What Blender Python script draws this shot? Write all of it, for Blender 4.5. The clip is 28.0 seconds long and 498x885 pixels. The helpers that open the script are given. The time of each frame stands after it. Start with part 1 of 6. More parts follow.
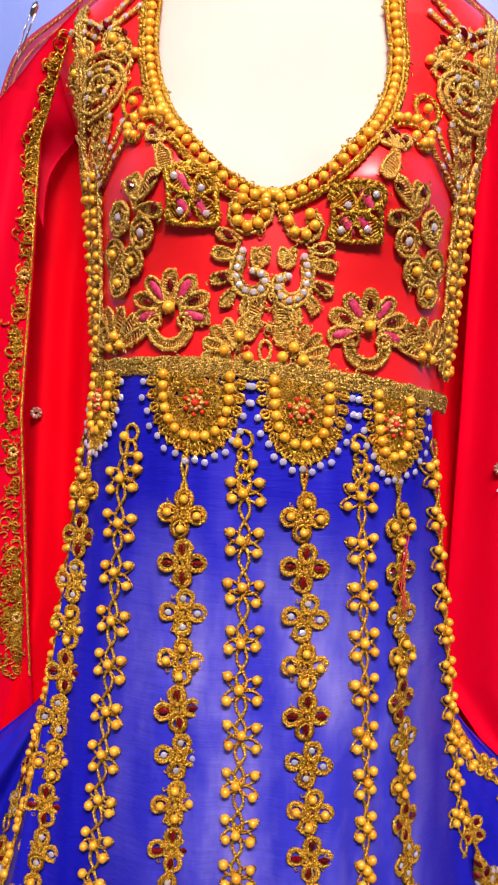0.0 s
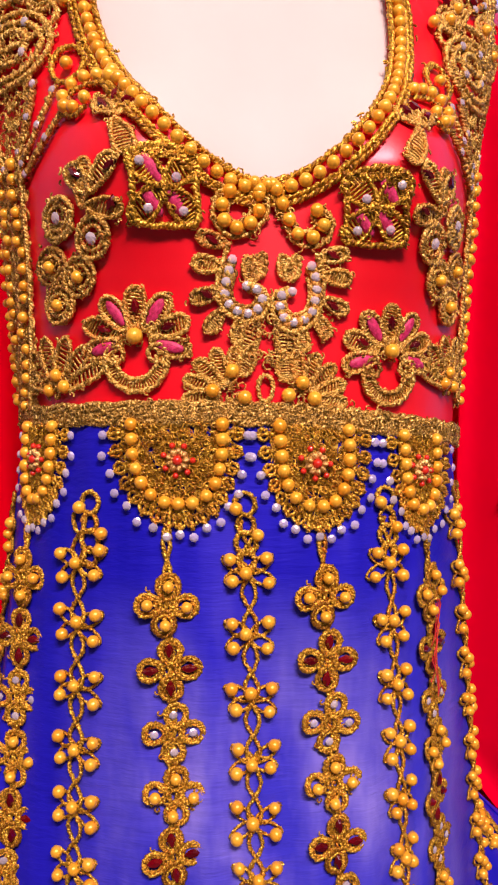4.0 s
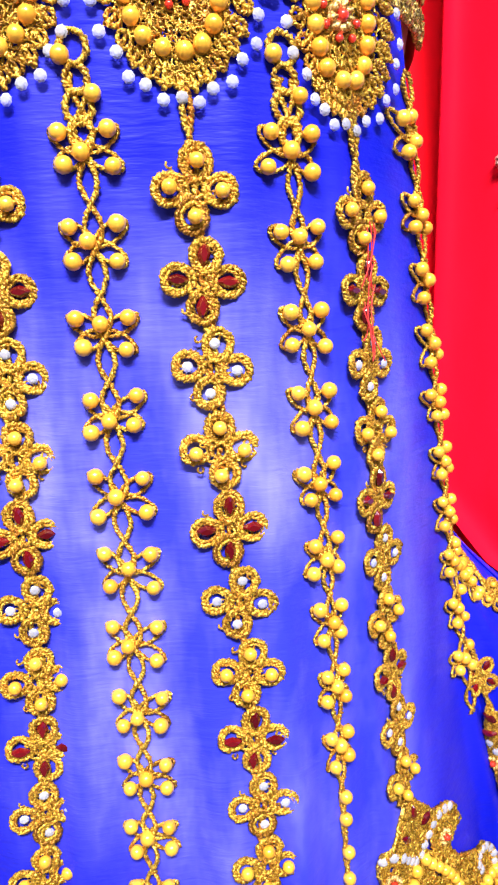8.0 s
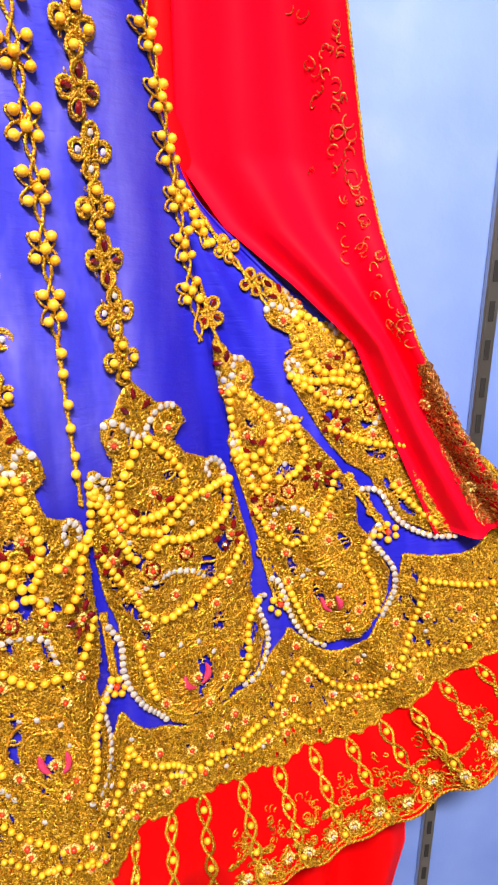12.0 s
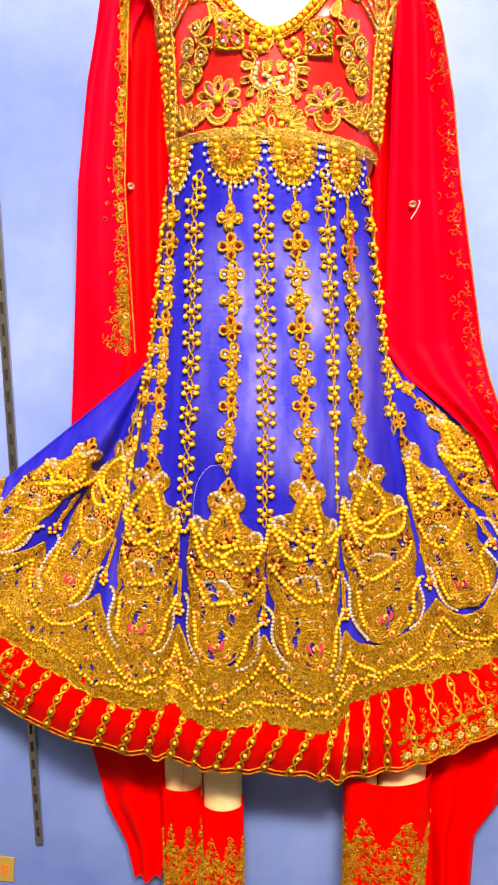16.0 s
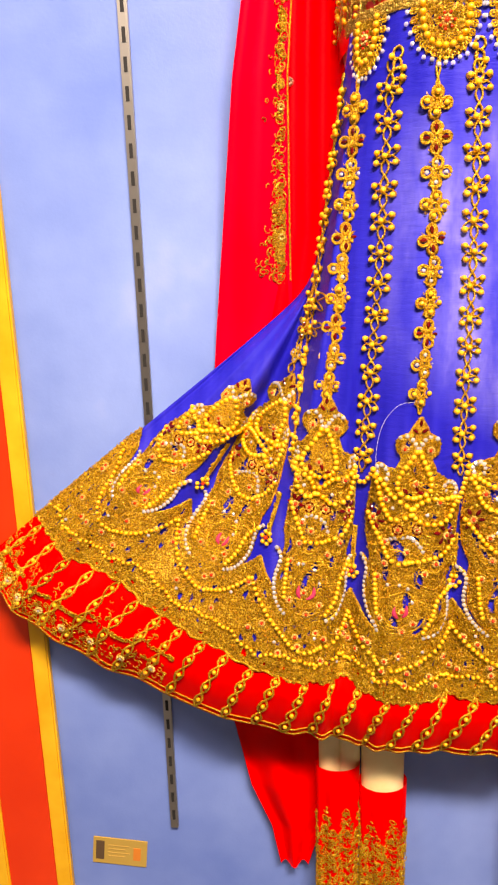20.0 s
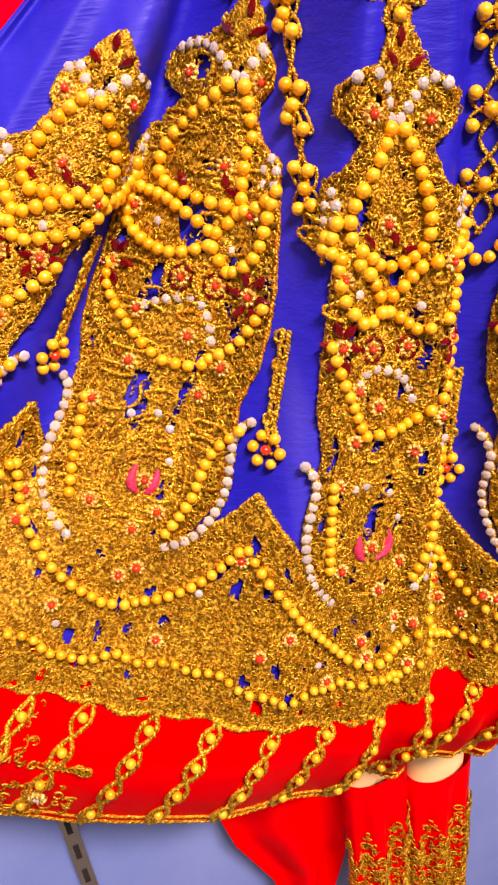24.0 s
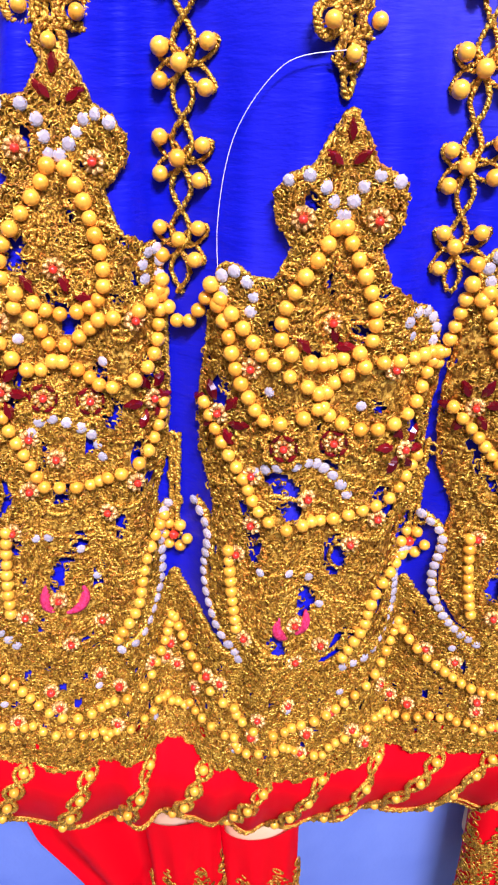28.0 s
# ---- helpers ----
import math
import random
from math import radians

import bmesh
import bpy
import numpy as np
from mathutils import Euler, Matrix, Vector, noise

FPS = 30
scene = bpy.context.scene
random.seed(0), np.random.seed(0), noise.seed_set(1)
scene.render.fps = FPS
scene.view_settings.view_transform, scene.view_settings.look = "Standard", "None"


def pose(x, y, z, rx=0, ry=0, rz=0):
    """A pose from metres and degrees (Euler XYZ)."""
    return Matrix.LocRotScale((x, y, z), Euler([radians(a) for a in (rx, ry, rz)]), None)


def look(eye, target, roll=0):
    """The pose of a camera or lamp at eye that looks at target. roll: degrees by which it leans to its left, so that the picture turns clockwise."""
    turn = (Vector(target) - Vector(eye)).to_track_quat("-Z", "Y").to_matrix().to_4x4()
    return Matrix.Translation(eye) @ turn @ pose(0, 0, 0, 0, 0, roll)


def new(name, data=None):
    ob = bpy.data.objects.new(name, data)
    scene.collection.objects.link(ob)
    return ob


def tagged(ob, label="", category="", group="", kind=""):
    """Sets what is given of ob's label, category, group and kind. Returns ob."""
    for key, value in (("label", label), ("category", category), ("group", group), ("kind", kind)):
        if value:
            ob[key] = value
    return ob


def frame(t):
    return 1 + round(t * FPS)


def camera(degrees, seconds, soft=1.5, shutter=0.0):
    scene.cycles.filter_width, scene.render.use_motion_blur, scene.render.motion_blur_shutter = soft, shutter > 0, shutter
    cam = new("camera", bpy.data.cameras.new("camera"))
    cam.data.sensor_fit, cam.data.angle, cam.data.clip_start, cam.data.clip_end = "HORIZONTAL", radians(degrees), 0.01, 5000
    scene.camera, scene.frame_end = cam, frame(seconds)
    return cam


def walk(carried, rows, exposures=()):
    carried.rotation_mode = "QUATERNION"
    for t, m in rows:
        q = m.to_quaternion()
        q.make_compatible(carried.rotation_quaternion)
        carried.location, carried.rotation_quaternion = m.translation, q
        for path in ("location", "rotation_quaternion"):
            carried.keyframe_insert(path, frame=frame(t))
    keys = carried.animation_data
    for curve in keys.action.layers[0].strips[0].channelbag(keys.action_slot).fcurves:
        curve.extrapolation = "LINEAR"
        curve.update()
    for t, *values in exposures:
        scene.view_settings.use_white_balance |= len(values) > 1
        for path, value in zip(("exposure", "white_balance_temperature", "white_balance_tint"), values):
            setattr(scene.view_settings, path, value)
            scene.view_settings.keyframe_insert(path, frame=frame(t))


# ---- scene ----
cam = camera(38.3, 28.0, 2.1)
PATH = [
    (0, (0.034, -0.738, 1.62), (-0.034, 1.258, 1.506), 2.3),
    (0.5, (-0.046, -0.734, 1.642), (0.077, 1.262, 1.583), 1.1),
    (1, (-0.096, -0.709, 1.671), (0.185, 1.271, 1.686), 1.5),
    (1.5, (-0.084, -0.695, 1.724), (0.238, 1.278, 1.791), 0.1),
    (2, (-0.071, -0.682, 1.765), (0.249, 1.289, 1.893), -0.1),
    (2.5, (-0.034, -0.658, 1.745), (0.277, 1.315, 1.837), -0.6),
    (3, (-0.035, -0.641, 1.711), (0.251, 1.339, 1.731), -0.3),
    (3.5, (-0.033, -0.624, 1.682), (0.223, 1.359, 1.643), -1.0),
    (4, (-0.038, -0.611, 1.649), (0.222, 1.37, 1.542), -0.7),
    (4.5, (-0.049, -0.603, 1.631), (0.168, 1.38, 1.484), -0.8),
    (6.5, (-0.046, -0.579, 1.529), (0.057, 1.404, 1.291), -0.1),
    (7, (-0.006, -0.558, 1.514), (-0.003, 1.421, 1.222), -0.7),
    (7.5, (0.03, -0.532, 1.505), (0.041, 1.434, 1.137), -1.7),
    (8, (0.073, -0.527, 1.488), (0.111, 1.433, 1.094), -2.1),
    (8.5, (0.101, -0.527, 1.467), (0.151, 1.424, 1.029), -2.5),
    (9, (0.114, -0.524, 1.441), (0.17, 1.416, 0.958), -2.1),
    (9.5, (0.121, -0.535, 1.406), (0.166, 1.398, 0.893), -1.3),
    (10, (0.142, -0.555, 1.386), (0.177, 1.358, 0.802), -0.4),
    (10.5, (0.16, -0.583, 1.371), (0.224, 1.323, 0.769), 0.1),
    (11, (0.17, -0.615, 1.355), (0.291, 1.296, 0.777), 0.5),
    (11.5, (0.188, -0.635, 1.331), (0.382, 1.258, 0.715), 0.4),
    (12, (0.193, -0.679, 1.315), (0.443, 1.196, 0.667), 0.7),
    (12.5, (0.143, -0.729, 1.304), (0.398, 1.133, 0.621), 0.5),
    (13, (0.069, -0.831, 1.307), (0.278, 1.048, 0.654), -0.1),
    (13.5, (0.014, -0.952, 1.339), (0.123, 0.944, 0.712), 0.3),
    (15.5, (0.013, -1.177, 1.404), (-0.052, 0.765, 0.927), 0.3),
    (16, (0.029, -1.251, 1.429), (-0.036, 0.706, 1.021), 0.0),
    (16.5, (0.038, -1.314, 1.431), (-0.052, 0.646, 1.043), 0.2),
    (17, (0.042, -1.362, 1.44), (-0.038, 0.605, 1.091), -0.3),
    (17.5, (0.054, -1.392, 1.446), (-0.03, 0.578, 1.111), -0.5),
    (18, (0.062, -1.402, 1.435), (-0.079, 0.567, 1.111), -0.9),
    (18.5, (0.037, -1.382, 1.417), (-0.173, 0.573, 1.054), -0.6),
    (19, (-0.027, -1.324, 1.402), (-0.286, 0.619, 1.007), -0.7),
    (19.5, (-0.119, -1.23, 1.387), (-0.29, 0.721, 0.981), -2.0),
    (20, (-0.208, -1.123, 1.357), (-0.329, 0.813, 0.869), -1.7),
    (20.5, (-0.26, -1.008, 1.331), (-0.414, 0.893, 0.729), -1.0),
    (22.5, (-0.374, -0.575, 1.241), (-0.128, 1.242, 0.444), -5.5),
    (23, (-0.381, -0.542, 1.211), (-0.017, 1.236, 0.37), -7.9),
    (23.5, (-0.391, -0.511, 1.189), (0.08, 1.211, 0.287), -8.2),
    (24, (-0.375, -0.489, 1.17), (0.191, 1.18, 0.226), -7.3),
    (24.5, (-0.372, -0.462, 1.154), (0.204, 1.197, 0.198), -5.5),
    (25, (-0.346, -0.443, 1.144), (0.249, 1.206, 0.18), -4.4),
    (25.5, (-0.306, -0.436, 1.14), (0.244, 1.233, 0.186), -4.0),
    (26, (-0.248, -0.448, 1.135), (0.152, 1.242, 0.143), -3.6),
    (26.5, (-0.187, -0.456, 1.137), (0.061, 1.262, 0.144), -3.5),
    (27, (-0.132, -0.489, 1.152), (-0.056, 1.249, 0.164), -2.1),
    (27.5, (-0.124, -0.506, 1.166), (-0.027, 1.236, 0.188), -0.9),
    (28, (-0.125, -0.504, 1.178), (0.103, 1.224, 0.197), -0.9),
]
EXPOSURES = [(0, -1.1, 6300, 32), (1.2, -1.3, 6400, 34), (2, -1.55, 6500, 31), (3, -1.45, 7400, 46), (4, -1.3, 6800, 62), (4.5, -1.0, 6500, 44), (6.5, -0.12, 5300, 19), (8, -0.06, 5300, 19), (10, -0.06, 5600, 19), (11, -0.07, 5900, 20),
             (12, -0.08, 6700, 17), (16, -0.06, 7900, 18), (20.5, -0.06, 8500, 25), (22.5, -0.1, 9300, 41), (23.5, -0.13, 8600, 41), (25, -0.23, 7000, 39), (26.5, -0.24, 5700, 41), (28, -0.15, 5300, 43)]
walk(cam, [(t, look(eye, aim, roll)) for t, eye, aim, roll in PATH], EXPOSURES)

# ---- light: a closed room with one inferred ceiling light and two added fills ----
scene.world = bpy.data.worlds.new("world")
scene.world.use_nodes = True
scene.world.node_tree.nodes["Background"].inputs[0].default_value = (0.9, 0.95, 1.0, 1)
scene.world.node_tree.nodes["Background"].inputs[1].default_value = 0.1


def area_light(name, where, aim, sx, sy, watts, color):
    d = bpy.data.lights.new(name, "AREA")
    d.shape, d.size, d.size_y, d.energy, d.color = "RECTANGLE", sx, sy, watts, color
    ob = new(name, d)
    ob.matrix_world = look(where, aim)
    return ob


area_light("unseen_ceiling_light", (0.20, -2.05, 3.36), (0.1, -0.60, 0.0), 1.1, 0.4, 315, (1.0, 0.93, 0.83))
# Two side lights added as fill; no lamps are seen there.
area_light("unseen_ceiling_light", (-1.3, -2.1, 3.36), (-1.0, -1.5, 0.0), 1.0, 0.4, 26, (1.0, 0.94, 0.86))
area_light("unseen_ceiling_light", (1.2, -2.5, 3.36), (0.9, -1.9, 0.0), 1.0, 0.4, 26, (1.0, 0.94, 0.86))


# ---- materials ----
def material(name, color, rough=0.6, metal=0.0, sheen=0.0, coat=0.0, spec=0.5):
    m = bpy.data.materials.new(name)
    m.use_nodes = True
    b = m.node_tree.nodes["Principled BSDF"]
    b.inputs["Base Color"].default_value = (*color, 1)
    b.inputs["Roughness"].default_value = rough
    b.inputs["Metallic"].default_value = metal
    b.inputs["Sheen Weight"].default_value = sheen
    b.inputs["Coat Weight"].default_value = coat
    b.inputs["Specular IOR Level"].default_value = spec
    return m


def nodes_of(m):
    return m.node_tree.nodes, m.node_tree.links, m.node_tree.nodes["Principled BSDF"]


def coords(m, scale=(1, 1, 1), source="Object"):
    n, l, b = nodes_of(m)
    tc, mp = n.new("ShaderNodeTexCoord"), n.new("ShaderNodeMapping")
    mp.inputs["Scale"].default_value = scale
    l.new(tc.outputs[source], mp.inputs["Vector"])
    return mp.outputs["Vector"]


def noise_tex(m, scale, detail=4, rough=0.6, vec=None, stretch=(1, 1, 1)):
    n, l, b = nodes_of(m)
    t = n.new("ShaderNodeTexNoise")
    t.inputs["Scale"].default_value, t.inputs["Detail"].default_value, t.inputs["Roughness"].default_value = scale, detail, rough
    l.new(vec or coords(m, stretch), t.inputs["Vector"])
    return t.outputs["Fac"]


def ramp(m, fac, stops):
    n, l, b = nodes_of(m)
    r = n.new("ShaderNodeValToRGB")
    e = r.color_ramp.elements
    while len(e) < len(stops):
        e.new(0.5)
    for k, (p, c) in enumerate(stops):
        e[k].position, e[k].color = p, (*c, 1)
    l.new(fac, r.inputs["Fac"])
    return r.outputs["Color"]


def bump(m, height, strength, distance, after=None):
    n, l, b = nodes_of(m)
    u = n.new("ShaderNodeBump")
    u.inputs["Strength"].default_value, u.inputs["Distance"].default_value = strength, distance
    l.new(height, u.inputs["Height"])
    if after:
        l.new(after, u.inputs["Normal"])
    return u.outputs["Normal"]


def paint(m, color=None, normal=None, rough=None):
    n, l, b = nodes_of(m)
    if color:
        l.new(color, b.inputs["Base Color"])
    if normal:
        l.new(normal, b.inputs["Normal"])
    if rough:
        l.new(rough, b.inputs["Roughness"])
    return m


def spread(m, fac, a, z):
    n, l, b = nodes_of(m)
    r = n.new("ShaderNodeMapRange")
    r.inputs["To Min"].default_value, r.inputs["To Max"].default_value = a, z
    l.new(fac, r.inputs["Value"])
    return r.outputs["Result"]


def wall_paint():
    m = material("blue_wall_paint", (0.28, 0.40, 0.80), 0.35)
    c = ramp(m, noise_tex(m, 1.6, 5), [(0.32, (0.105, 0.195, 0.60)), (0.62, (0.225, 0.35, 0.79)), (0.78, (0.44, 0.53, 0.84))])
    return paint(m, c, bump(m, noise_tex(m, 160, 3), 0.12, 0.002), spread(m, noise_tex(m, 7, 4), 0.28, 0.48))


def satin(name, lo, hi, rough=0.38, weave=900, spec=0.2):
    m = material(name, hi, rough, spec=spec)
    c = ramp(m, noise_tex(m, 9, 4, stretch=(1, 1, 0.35)), [(0.3, lo), (0.7, hi)])
    n1 = bump(m, noise_tex(m, 24, 3, stretch=(1, 1, 0.25)), 0.25, 0.004)
    return paint(m, c, bump(m, noise_tex(m, weave, 2), 0.15, 0.0006, n1), spread(m, noise_tex(m, 30, 3), rough - 0.08, rough + 0.12))


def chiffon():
    """Sheer crinkled chiffon; paler blue is mixed in over the front of the skirt."""
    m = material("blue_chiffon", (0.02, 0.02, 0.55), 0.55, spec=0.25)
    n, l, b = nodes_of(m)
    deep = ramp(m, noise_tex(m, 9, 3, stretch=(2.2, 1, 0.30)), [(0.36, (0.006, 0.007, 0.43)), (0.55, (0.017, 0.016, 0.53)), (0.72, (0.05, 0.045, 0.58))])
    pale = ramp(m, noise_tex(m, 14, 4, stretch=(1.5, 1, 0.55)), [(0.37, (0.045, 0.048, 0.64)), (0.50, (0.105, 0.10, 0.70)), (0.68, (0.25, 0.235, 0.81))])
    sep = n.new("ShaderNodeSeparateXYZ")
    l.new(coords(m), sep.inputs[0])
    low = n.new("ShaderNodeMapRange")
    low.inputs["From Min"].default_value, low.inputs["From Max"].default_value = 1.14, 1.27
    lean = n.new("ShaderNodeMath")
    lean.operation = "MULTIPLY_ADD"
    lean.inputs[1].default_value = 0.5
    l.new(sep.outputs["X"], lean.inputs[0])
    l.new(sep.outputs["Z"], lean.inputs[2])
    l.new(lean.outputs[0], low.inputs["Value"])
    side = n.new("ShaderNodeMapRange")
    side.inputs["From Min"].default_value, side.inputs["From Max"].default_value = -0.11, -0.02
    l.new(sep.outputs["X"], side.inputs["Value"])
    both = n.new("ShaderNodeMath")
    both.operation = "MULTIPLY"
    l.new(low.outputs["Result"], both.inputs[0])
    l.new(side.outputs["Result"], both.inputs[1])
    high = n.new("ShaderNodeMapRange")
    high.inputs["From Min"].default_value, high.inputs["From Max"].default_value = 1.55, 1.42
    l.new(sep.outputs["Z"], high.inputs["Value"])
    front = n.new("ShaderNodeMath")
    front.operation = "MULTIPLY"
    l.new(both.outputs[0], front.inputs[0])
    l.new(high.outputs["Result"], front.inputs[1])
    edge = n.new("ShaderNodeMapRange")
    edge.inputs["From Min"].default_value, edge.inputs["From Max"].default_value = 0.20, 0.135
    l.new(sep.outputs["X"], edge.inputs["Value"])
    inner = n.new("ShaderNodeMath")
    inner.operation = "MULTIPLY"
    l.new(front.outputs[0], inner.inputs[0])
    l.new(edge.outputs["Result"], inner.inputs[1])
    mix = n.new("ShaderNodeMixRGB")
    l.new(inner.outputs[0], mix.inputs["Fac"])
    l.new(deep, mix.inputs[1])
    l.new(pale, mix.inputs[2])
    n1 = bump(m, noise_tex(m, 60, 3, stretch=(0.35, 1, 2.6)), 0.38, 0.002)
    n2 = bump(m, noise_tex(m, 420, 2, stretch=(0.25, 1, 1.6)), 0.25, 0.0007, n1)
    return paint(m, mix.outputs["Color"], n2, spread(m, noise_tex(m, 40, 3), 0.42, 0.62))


def gold_thread(name, lo, hi, scale=700, rough=0.30, islands=False, metal=0.56):
    m = material(name, hi, rough, metal=metal)
    n, l, b = nodes_of(m)
    # The pale stop paints glints into the thread colour, the darkest its recesses.
    pale = (1.0, 0.84, min(0.4, 1.8 * hi[2] + 0.10))
    c = ramp(m, noise_tex(m, scale, 3), [(0.34, tuple(0.45 * k for k in lo)), (0.47, lo), (0.60, hi), (0.74, pale)])
    if islands:
        geo = n.new("ShaderNodeNewGeometry")
        tint = ramp(m, geo.outputs["Random Per Island"], [(0.0, (0.40, 0.27, 0.12)), (0.25, (0.86, 0.74, 0.5)), (0.55, (1.0, 1.0, 0.9)), (0.85, (1.0, 1.0, 0.9)), (1.0, (1.0, 0.60, 0.40))])
        mix = n.new("ShaderNodeMixRGB")
        mix.blend_type = "MULTIPLY"
        mix.inputs["Fac"].default_value = 1.0
        l.new(c, mix.inputs[1])
        l.new(tint, mix.inputs[2])
        c = mix.outputs["Color"]
    return paint(m, c, bump(m, noise_tex(m, scale * 2.2, 2), 0.5, 0.0008), spread(m, noise_tex(m, scale, 2), rough - 0.12, rough + 0.18))


def varied(name, stops, rough, metal=0.0, coat=0.0):
    m = material(name, stops[0], rough, metal, coat=coat)
    n, l, b = nodes_of(m)
    info = n.new("ShaderNodeObjectInfo")
    c = ramp(m, info.outputs["Random"], [(k / (len(stops) - 1), s) for k, s in enumerate(stops)])
    return paint(m, c)


WALL = wall_paint()
# Grey kept dark to hold down light bounced back by the unseen room.
ROOM = material("grey_room_paint", (0.17, 0.167, 0.163), 0.8)
FLOOR = material("grey_floor", (0.07, 0.066, 0.063), 0.5)
RED = satin("red_satin", (0.90, 0.006, 0.006), (0.96, 0.016, 0.014), 0.40, spec=0.5)
nodes_of(RED)[2].inputs["Coat Weight"].default_value = 0.45
nodes_of(RED)[2].inputs["Coat Roughness"].default_value = 0.30
HEM_RED = satin("red_hem_satin", (0.80, 0.002, 0.002), (0.90, 0.003, 0.003), 0.5, spec=0.08)
VEIL = satin("crimson_veil_cloth", (0.78, 0.001, 0.012), (0.90, 0.003, 0.024), 0.62, spec=0.08)
INNER_VEIL = satin("red_veil_cloth", (0.78, 0.001, 0.004), (0.90, 0.003, 0.008), 0.62, spec=0.08)
SHEER_VEIL = satin("sheer_red_net", (0.62, 0.001, 0.02), (0.85, 0.004, 0.03), 0.6, spec=0.1)
nodes_of(SHEER_VEIL)[2].inputs["Alpha"].default_value = 0.62
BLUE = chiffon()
SKIN = material("cream_mannequin_plastic", (0.69, 0.64, 0.48), 0.55, spec=0.3)
paint(SKIN, ramp(SKIN, noise_tex(SKIN, 6, 4), [(0.3, (0.62, 0.59, 0.48)), (0.7, (0.68, 0.65, 0.53))]))
LEG = material("cream_leg_cloth", (0.78, 0.62, 0.36), 0.6, spec=0.2)
paint(LEG, ramp(LEG, noise_tex(LEG, 14, 4), [(0.3, (0.92, 0.68, 0.30)), (0.7, (0.97, 0.82, 0.47))]), bump(LEG, noise_tex(LEG, 700, 2), 0.15, 0.0006))
GOLD = gold_thread("gold_zari_thread", (0.58, 0.31, 0.016), (1.0, 0.68, 0.055), islands=True)
BROWN_GOLD = gold_thread("brown_gold_zari_thread", (0.68, 0.40, 0.05), (1.0, 0.77, 0.19), 900, 0.36, islands=True, metal=0.38)
GOLD_RED = gold_thread("coppery_zari_thread", (0.45, 0.13, 0.03), (0.92, 0.50, 0.12), islands=True)
PEARL = varied("golden_pearl", [(0.90, 0.40, 0.010), (1.0, 0.55, 0.030), (0.95, 0.48, 0.018)], 0.30, 0.20, coat=0.35)
WHITE_GEM = varied("clear_rhinestone", [(0.74, 0.72, 0.73), (0.92, 0.90, 0.90), (1.0, 0.985, 0.975)], 0.06, 0.12)
nodes_of(WHITE_GEM)[2].inputs["Transmission Weight"].default_value = 0.5
RED_GEM = varied("dark_red_rhinestone", [(0.07, 0.001, 0.003), (0.16, 0.003, 0.005)], 0.12, coat=0.2)
ORANGE_GEM = material("orange_red_bead", (0.74, 0.035, 0.008), 0.25, coat=0.6)
PINK = material("magenta_silk_thread", (0.72, 0.03, 0.12), 0.55)
paint(PINK, ramp(PINK, noise_tex(PINK, 600, 3), [(0.35, (0.45, 0.015, 0.05)), (0.65, (0.80, 0.05, 0.16))]), bump(PINK, noise_tex(PINK, 900, 2), 0.4, 0.0006))
METAL = material("grey_steel", (0.45, 0.44, 0.42), 0.35, metal=1.0)
DARK = material("slot_shade_black", (0.012, 0.012, 0.013), 0.8)
BLACK = material("black_painted_rail", (0.008, 0.009, 0.022), 0.6, spec=0.2)
CHROME = material("chrome_wire", (0.7, 0.7, 0.72), 0.15, metal=1.0)


# ---- mesh helpers ----
def quads_mesh(name, verts, quads, mat, smooth=True):
    """A mesh from arrays: verts (n, 3) and quads (m, 4)."""
    verts, quads = np.asarray(verts, dtype=np.float32), np.asarray(quads, dtype=np.int32)
    me = bpy.data.meshes.new(name)
    me.vertices.add(len(verts))
    me.vertices.foreach_set("co", verts.ravel())
    me.loops.add(quads.size)
    me.loops.foreach_set("vertex_index", quads.ravel())
    me.polygons.add(len(quads))
    me.polygons.foreach_set("loop_start", np.arange(0, quads.size, 4, dtype=np.int32))
    me.polygons.foreach_set("loop_total", np.full(len(quads), 4, dtype=np.int32))
    me.polygons.foreach_set("use_smooth", np.full(len(quads), smooth, dtype=bool))
    me.materials.append(mat)
    me.update(calc_edges=True)
    me.validate()
    return me


def part(name, me, parent, label="", place=None):
    ob = new(name, me)
    ob.parent = parent
    if place is not None:
        ob.matrix_basis = place
    if label:
        ob["label"] = label
    return ob


def thing(name, label, category, group="", kind="", me=None):
    return tagged(new(name, me), label, category, group, kind)


def box_mesh(name, lo, hi, mat, bevel=0.0):
    bm = bmesh.new()
    bmesh.ops.create_cube(bm, size=1)
    for v in bm.verts:
        v.co = Vector([lo[k] + (hi[k] - lo[k]) * (v.co[k] + 0.5) for k in range(3)])
    if bevel:
        bmesh.ops.bevel(bm, geom=bm.edges[:], offset=bevel, segments=2, affect="EDGES")
    me = bpy.data.meshes.new(name)
    bm.to_mesh(me)
    bm.free()
    me.materials.append(mat)
    return me


def slit(u, v, seed):
    """Where openwork embroidery lets the ground cloth show: u across from -1 to 1, v down."""
    r = np.random.default_rng(seed)
    field = sum(np.sin(u * r.uniform(4, 16) * k + v * r.uniform(14, 46) * w + r.uniform(0, 6)) for k in (-1, 1) for w in (-1, 0.6, 1.4))
    return (field > np.where(np.abs(v - 0.60) < 0.07, 1.45, 1.95)) & (np.abs(u) < 0.92)


